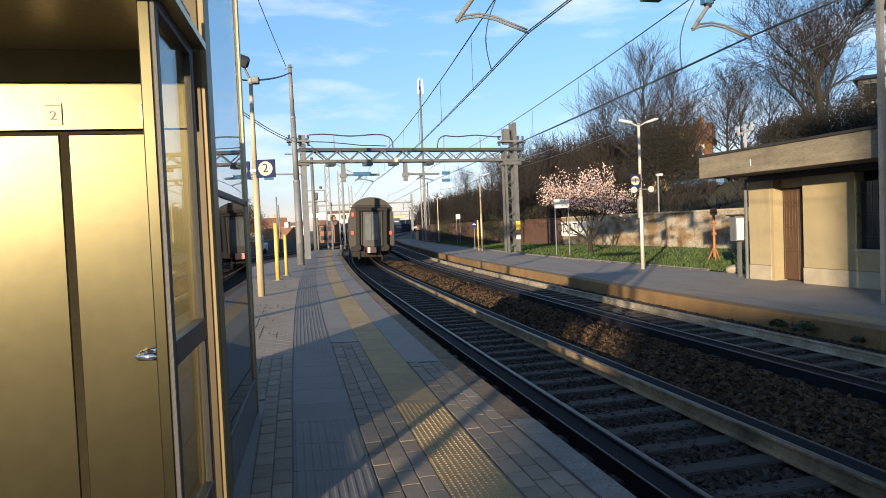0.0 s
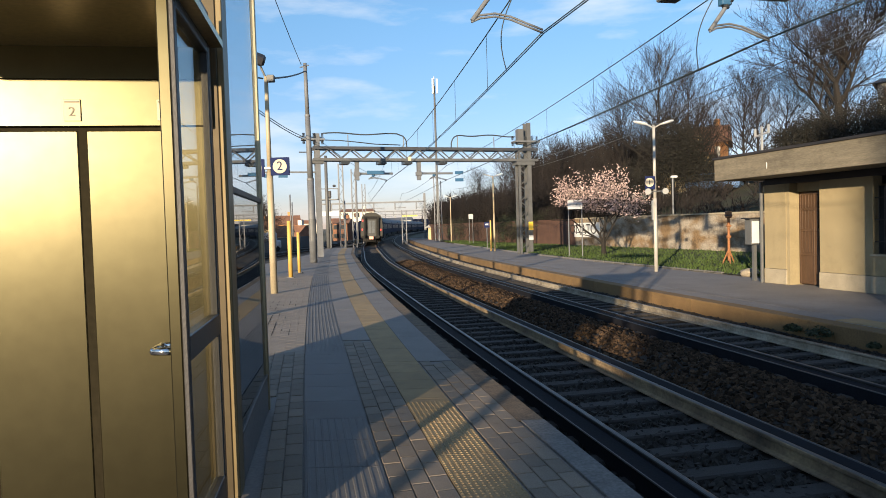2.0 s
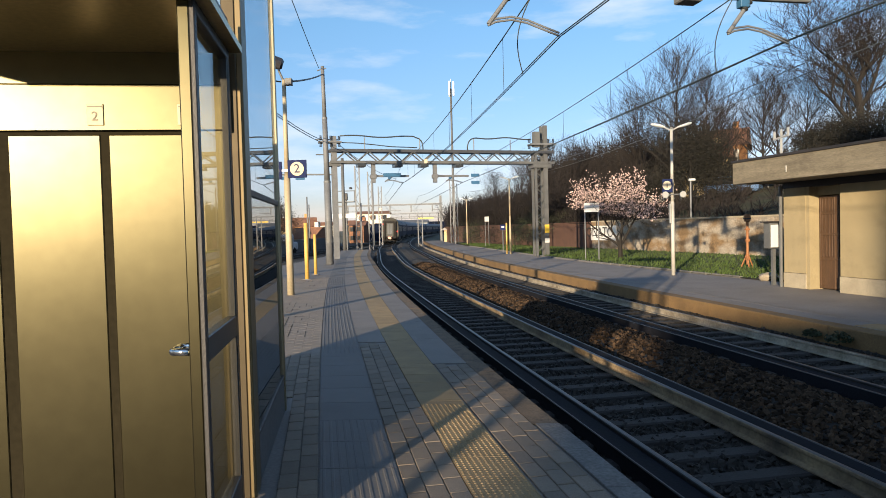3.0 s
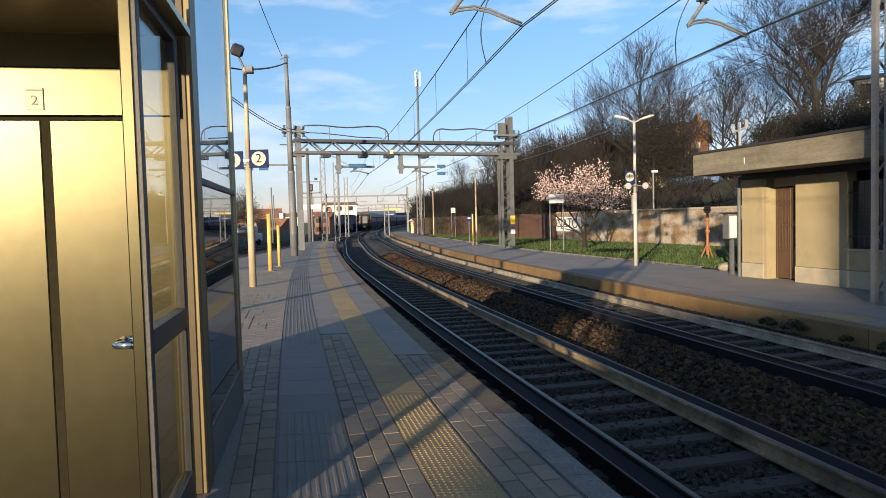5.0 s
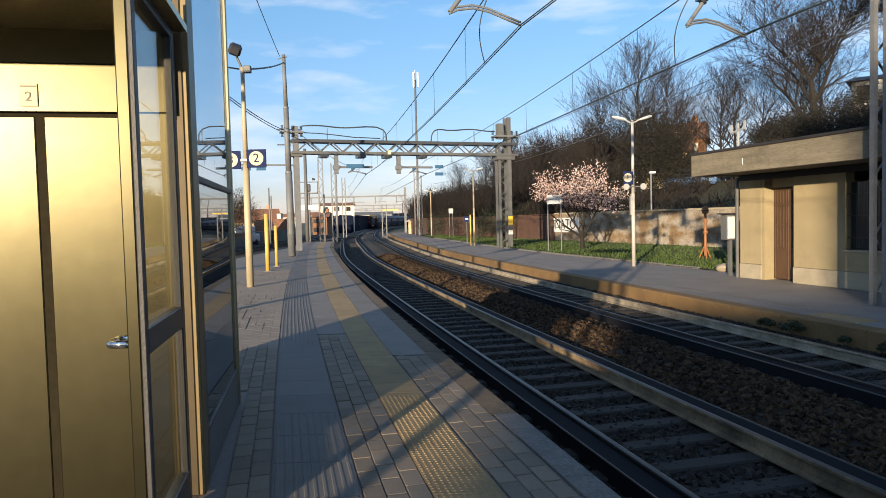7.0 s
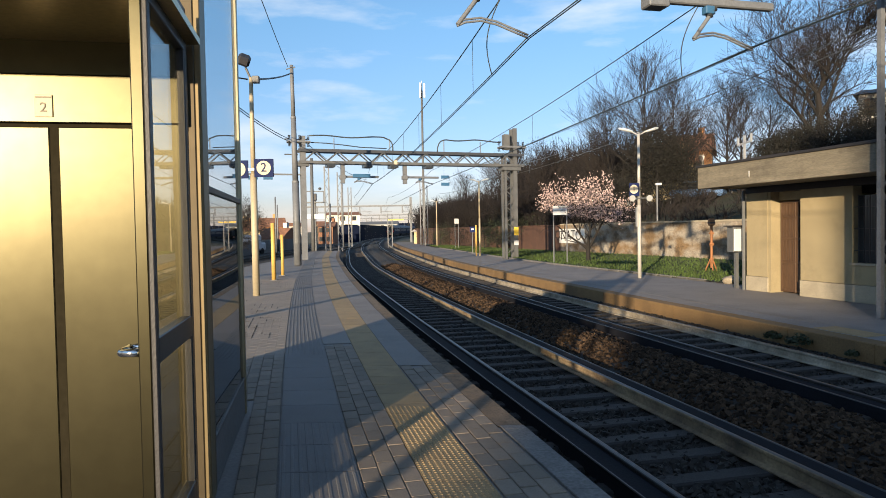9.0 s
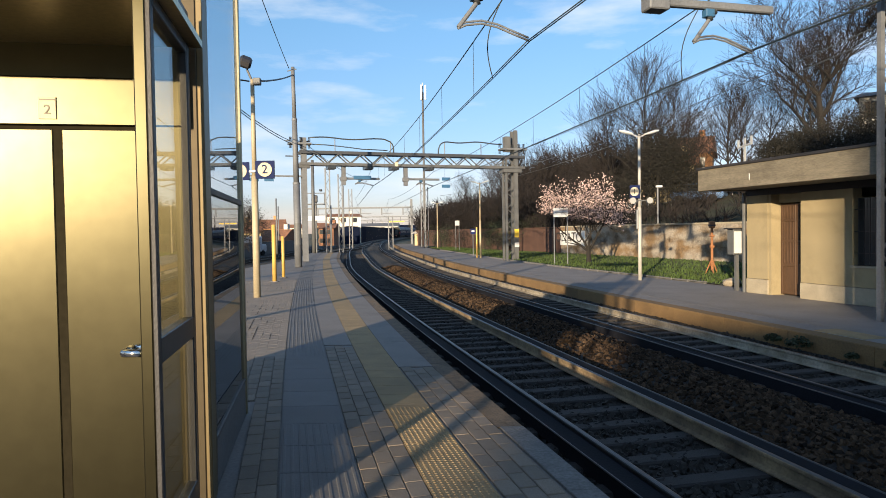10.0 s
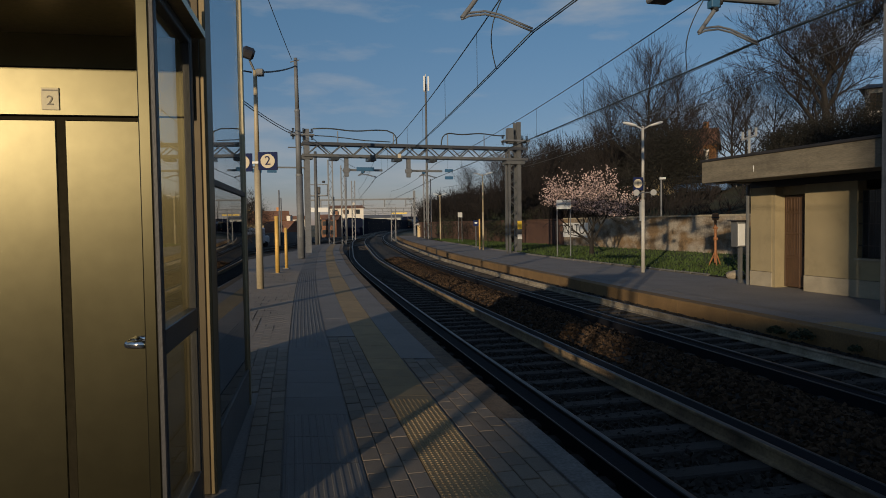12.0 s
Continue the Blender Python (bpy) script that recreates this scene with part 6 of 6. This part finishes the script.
# third track and the yard on the far side of the island
def build_track3():
    root = thing("rail_5", Matrix(), "rusty rails of the third track beyond the island", "rail", "rails", "structure")
    for x in (-11.1, -12.55, -15.2, -16.65):
        part("rail", bx((x - 0.035, -30, ZR - 0.16), (x + 0.035, 130, ZR)), M_RAIL, root)
        part("head", bx((x - 0.025, -30, ZR), (x + 0.025, 130, ZR + 0.006)), M_RAILTOP, root)
    b = raw("yard_bed", [(-22, -30, ZB), (-9.4, -30, ZB), (-9.4, 58, ZB), (-11.5, 130, ZB), (-24, 130, ZB)], [(0, 1, 2, 3, 4)], M_BALLAST)
    tagged(b, "dark ballast of the yard beyond the island", "trackbed", kind="structure")
    w = thing("yard_wall", Matrix(), "low dark wall with faded spray paint beyond the yard", "wall", kind="structure")
    for k in range(16):
        y = 24 + k * 5
        part("wall_panel", bx((-20.2, y, -0.9), (-20.0, y + 4.92, 0.75)), M_GREYPAINT if k % 3 else M_COPING, w)


build_track3()
v = thing("parked_van", pose(-21.0, 74, -0.75, 0, 0, 70), "white van parked beyond the yard", "van")
part("body", bx((-2.4, -0.95, 0.4), (1.5, 0.95, 2.2), 0.15), M_CAR, v)
part("nose", bx((1.5, -0.9, 0.4), (2.4, 0.9, 1.3), 0.15), M_CAR, v)
part("windscreen", bx((1.45, -0.8, 1.3), (1.62, 0.8, 2.0)), M_WINDOW, v)
for x in (-1.6, 1.6):
    for y in (-0.9, 0.75):
        part("wheel", rods([((x, y, 0.34), (x, y + 0.18, 0.34))], 0.34, 14), M_TRAINDARK, v)

leafy("evergreen_tree", "dark evergreen at the yard's edge", "tree", -19.0, 52, -0.9, 4.2, 5.0, M_EVERGREEN, 71, 3500)
leafy("evergreen_tree", "dark conifer between far houses", "tree", -30, 105, -0.9, 6.5, 6.0, M_EVERGREEN, 72, 3000)
for i, (x, h) in enumerate(((-13.5, 12), (-9.0, 11), (-6.0, 12), (-25, 9), (-34, 10), (-2, 10))):
    leafy("far_tree", "dark distant tree over the roofs", "tree", x, 330 + i * 6, -0.9, h + 3, 9, M_EVERGREEN, 80 + i, 1500)
lt = bare_tree(31, 7.5, "bare winter tree beyond the yard", 0.55, 0.15, 4)
first(lt, -18.2, 58, 1.0, 0, -0.9)


# ---- beside the wall: marker, boulder, hill fence, lamp, cars, antennas ----
def build_small():
    o = thing("orange_marker", pose(11.65, 27.9, Z1), "rusty orange steel marker with tripod legs in the grass", "marker")
    part("stem", rods([((0, 0, 0.2), (0, 0, 2.1))], 0.055, 10), M_ORANGE, o)
    for a in (0.3, 2.4, 4.5):
        part("leg", rods([((0, 0, 0.7), (0.3 * math.cos(a), 0.3 * math.sin(a), 0))], 0.03, 6), M_ORANGE, o)
    part("lamp_head", bx((-0.11, -0.11, 1.98), (0.11, 0.11, 2.28), 0.03), M_ORANGE, o)
    part("band", bx((-0.12, -0.12, 2.08), (0.12, 0.12, 2.13)), M_INK, o)
    part("collar", bx((-0.09, -0.09, 1.62), (0.09, 0.09, 1.70), 0.02), M_ORANGE, o)
    for z in (0.45, 1.2):
        part("ring", rods([((-0.08, 0, z), (0.08, 0, z))], 0.07, 8), M_ORANGE, o)
    bm = bmesh.new()
    bmesh.ops.create_icosphere(bm, subdivisions=3, radius=1)
    for vv in bm.verts:
        vv.co *= 1 + 0.22 * noise.noise(vv.co * 1.6) + 0.08 * noise.noise(vv.co * 5)
        vv.co = Vector((vv.co.x * 0.33, vv.co.y * 0.3, vv.co.z * 0.17 + 0.11))
    r = part("boulder", bm, M_ROCK, None, "", True)
    r.matrix_world = pose(10.15, 22.6, Z1, 0, 0, 20)
    tagged(r, "pale weathered boulder at the platform's back edge", "boulder")
    # lawn edging stones
    e = thing("edging", Matrix(), "low concrete edging between platform and grass", "edging", kind="structure")
    s = 22.0
    while s < 72:
        x, y, h = at(s, back(s))
        m = pose(x, y, Z1, 0, 0, h)
        q = part("edging_stone", bx((-0.06, 0, -0.2), (0.06, 0.97, 0.07), 0.012), M_COPING, e)
        q.matrix_basis = m
        s += 1.0
    # hill street: fence, lamp, cars
    f = thing("street_fence", Matrix(), "pale steel railing along the hill street", "fence")
    for k in range(22):
        x, y = 17.5 + k * 0.75, 54.5 - k * 0.55
        z = hill_z(x, y)
        part("post", rods([((x, y, z - 0.2), (x, y, z + 1.0))], 0.03, 6), M_GALV, f)
    for hh in (0.55, 1.0):
        tube("rail", [(17.5 + k * 0.75, 54.5 - k * 0.55, hill_z(17.5 + k * 0.75, 54.5 - k * 0.55) + hh) for k in range(22)], 0.03, M_GALV, f, 1)
    p = thing("street_lamp", pose(15.1, 45.0, hill_z(15.1, 45.0) - 0.2), "slim grey street lamp behind the wall", "street lamp")
    part("pole", rods([((0, 0, 0), (0, 0, 3.0))], 0.06), M_GALV, p)
    part("lantern", bx((-0.12, -0.12, 2.95), (0.3, 0.12, 3.1), 0.03), M_SIGNPLAIN, p)
    for x, y, mm, lb in ((20.5, 50.8, M_CARB, "blue parked car on the hill street"), (22.8, 49.2, M_CAR, "white parked car on the hill street"), (16.6, 56.5, M_CAR, "white parked car on the hill street")):
        c = thing("parked_car", pose(x, y + 0.8, hill_z(x, y) + 0.15, 0, 0, -36), lb, "car", "parked cars")
        part("body", bx((-2.0, -0.85, 0.3), (2.0, 0.85, 0.9), 0.18), mm, c)
        part("cabin", bx((-1.3, -0.75, 0.85), (1.0, 0.75, 1.45), 0.22), M_WINDOW, c)
        part("car_roof", bx((-1.0, -0.7, 1.4), (0.7, 0.7, 1.5), 0.05), mm, c)
        for xx in (-1.25, 1.25):
            for yy in (-0.88, 0.7):
                part("wheel", rods([((xx, yy, 0.32), (xx, yy + 0.18, 0.32))], 0.32, 12), M_TRAINDARK, c)
    a = thing("roof_antenna", BLD @ pose(1.2, -1.1, 3.79), "white radio antennas on the station roof", "antenna")
    part("pole", rods([((0, 0, 0), (0, 0, 0.6))], 0.035), M_SIGNBACK, a)
    part("crossbar", rods([((-0.26, 0, 0.50), (0.26, 0, 0.56))], 0.03), M_SIGNBACK, a)
    for x, z in ((-0.26, 0.50), (0.0, 0.53), (0.26, 0.56)):
        part("element", rods([((x, 0, z - 0.02), (x, 0, z + 0.22))], 0.035), M_SIGNBACK, a)


build_small()

# unseen blocks behind the camera, added to shade the tracks, station and slope
hb = thing("station_house", pose(0, 0, 0), "unseen plastered blocks added behind the camera to cast long shadows", "building")
part("low_shade_block", bx((-25.9, -72, -0.9), (-18.0, -60, 10.95)), M_HOUSEY, hb)
part("slim_shade_block", bx((-21.15, -64, 10.95), (-19.75, -61, 16.0)), M_HOUSEY, hb)
part("tall_shade_block", bx((-18.0, -74, -0.9), (4.0, -60, 22.0)), M_HOUSEY, hb)
part("roof", bx((-18.1, -74.5, 22.0), (4.5, -59.5, 22.4)), M_TERRA, hb)
# bare pole hidden by the lift, added for the shadow streak it throws
hp = thing("platform_lamp", pose(-6.26, 7.0, 0), "unseen cream pole added to cast a shadow bar on the platform", "lamp post", "platform lamps")
part("pole", rods([((0, 0, 0), (0, 0, 4.6))], 0.11, 12), M_CREAMPOLE, hp)
# second unseen pole, behind the camera, added to lay a shadow bar on the paving
lb2 = thing("platform_lamp", pose(-3.44, -3.2, 0), "unseen cream pole added to cast a shadow bar on the platform", "lamp post", "platform lamps")
part("pole", rods([((0, 0, 0), (0, 0, 5.75))], 0.07, 12), M_CREAMPOLE, lb2)



def weed(x, y, z, r, seed):
    """A low tuft of small leaves."""
    rng = random.Random(seed)
    V, F = [], []
    for i in range(260):
        a, q = rng.random() * 6.28, r * rng.random() ** 0.5
        p = Vector((math.cos(a) * q, math.sin(a) * q, rng.random() * r * 0.9 * (1 - q / r * 0.6)))
        u = Vector((rng.gauss(0, 1), rng.gauss(0, 1), rng.gauss(0, 0.6))).normalized() * 0.035
        v = u.cross(Vector((rng.gauss(0, 1), rng.gauss(0, 1), rng.gauss(0, 1)))).normalized() * 0.018
        k = len(V)
        V += [p - u, p + v, p + u, p - v]
        F.append((k, k + 1, k + 2, k + 3))
    ob = raw("weed", V, F, M_EVERGREEN)
    ob.matrix_world = pose(x, y, z)
    tagged(ob, "low green weed at the foot of the curb", "weed", "weeds")


for i, (s, r) in enumerate(((11.9, 0.16), (11.2, 0.24), (9.1, 0.20), (10.0, 0.10), (8.4, 0.09))):
    x, y, _ = at(s, E_ - 0.16)
    weed(x, y, -0.56, r, 90 + i)
x, y, h = at(10.95, E_ + 0.72)
tagged(part("drain_cover", bx((-0.26, -0.58, -0.02), (0.26, 0.58, 0.010), 0.004, pose(x, y, Z1, 0, 0, h)), M_YELLOW_TILE), "worn yellow painted cover in the asphalt", "cover")
strip("pale_line", [(E_ + 0.95, Z1 + 0.001), (E_ + 0.95, Z1 + 0.004), (E_ + 1.25, Z1 + 0.004), (E_ + 1.25, Z1 + 0.001)], -14, 90, 1.0, M_CONC, p1)

build_pavers()


def tail_s(t):
    """How far along the line the train's end is."""
    return 44.2 + 21.2 * t - 2.0 * max(0.0, 1.0 - t) ** 2


def motions():
    for i, c in enumerate(COACHES):
        rows = []
        for k in range(25):
            t = k * 0.5
            s = tail_s(t) + i * 26.9
            o = TW + 0.15 + 0.25 * max(0.0, 1 - t / 2.5)
            x0, y0, _ = at(s + 3.5, o)
            x1, y1, _ = at(s + 22.5, o)
            h = math.degrees(math.atan2(-(x1 - x0), y1 - y0))
            u = Vector((x1 - x0, y1 - y0, 0)).normalized()
            rows.append((t, pose(x0 - u.x * 3.5, y0 - u.y * 3.5, ZR, 0, 2.0, h)))
        walk(c, rows)


motions()
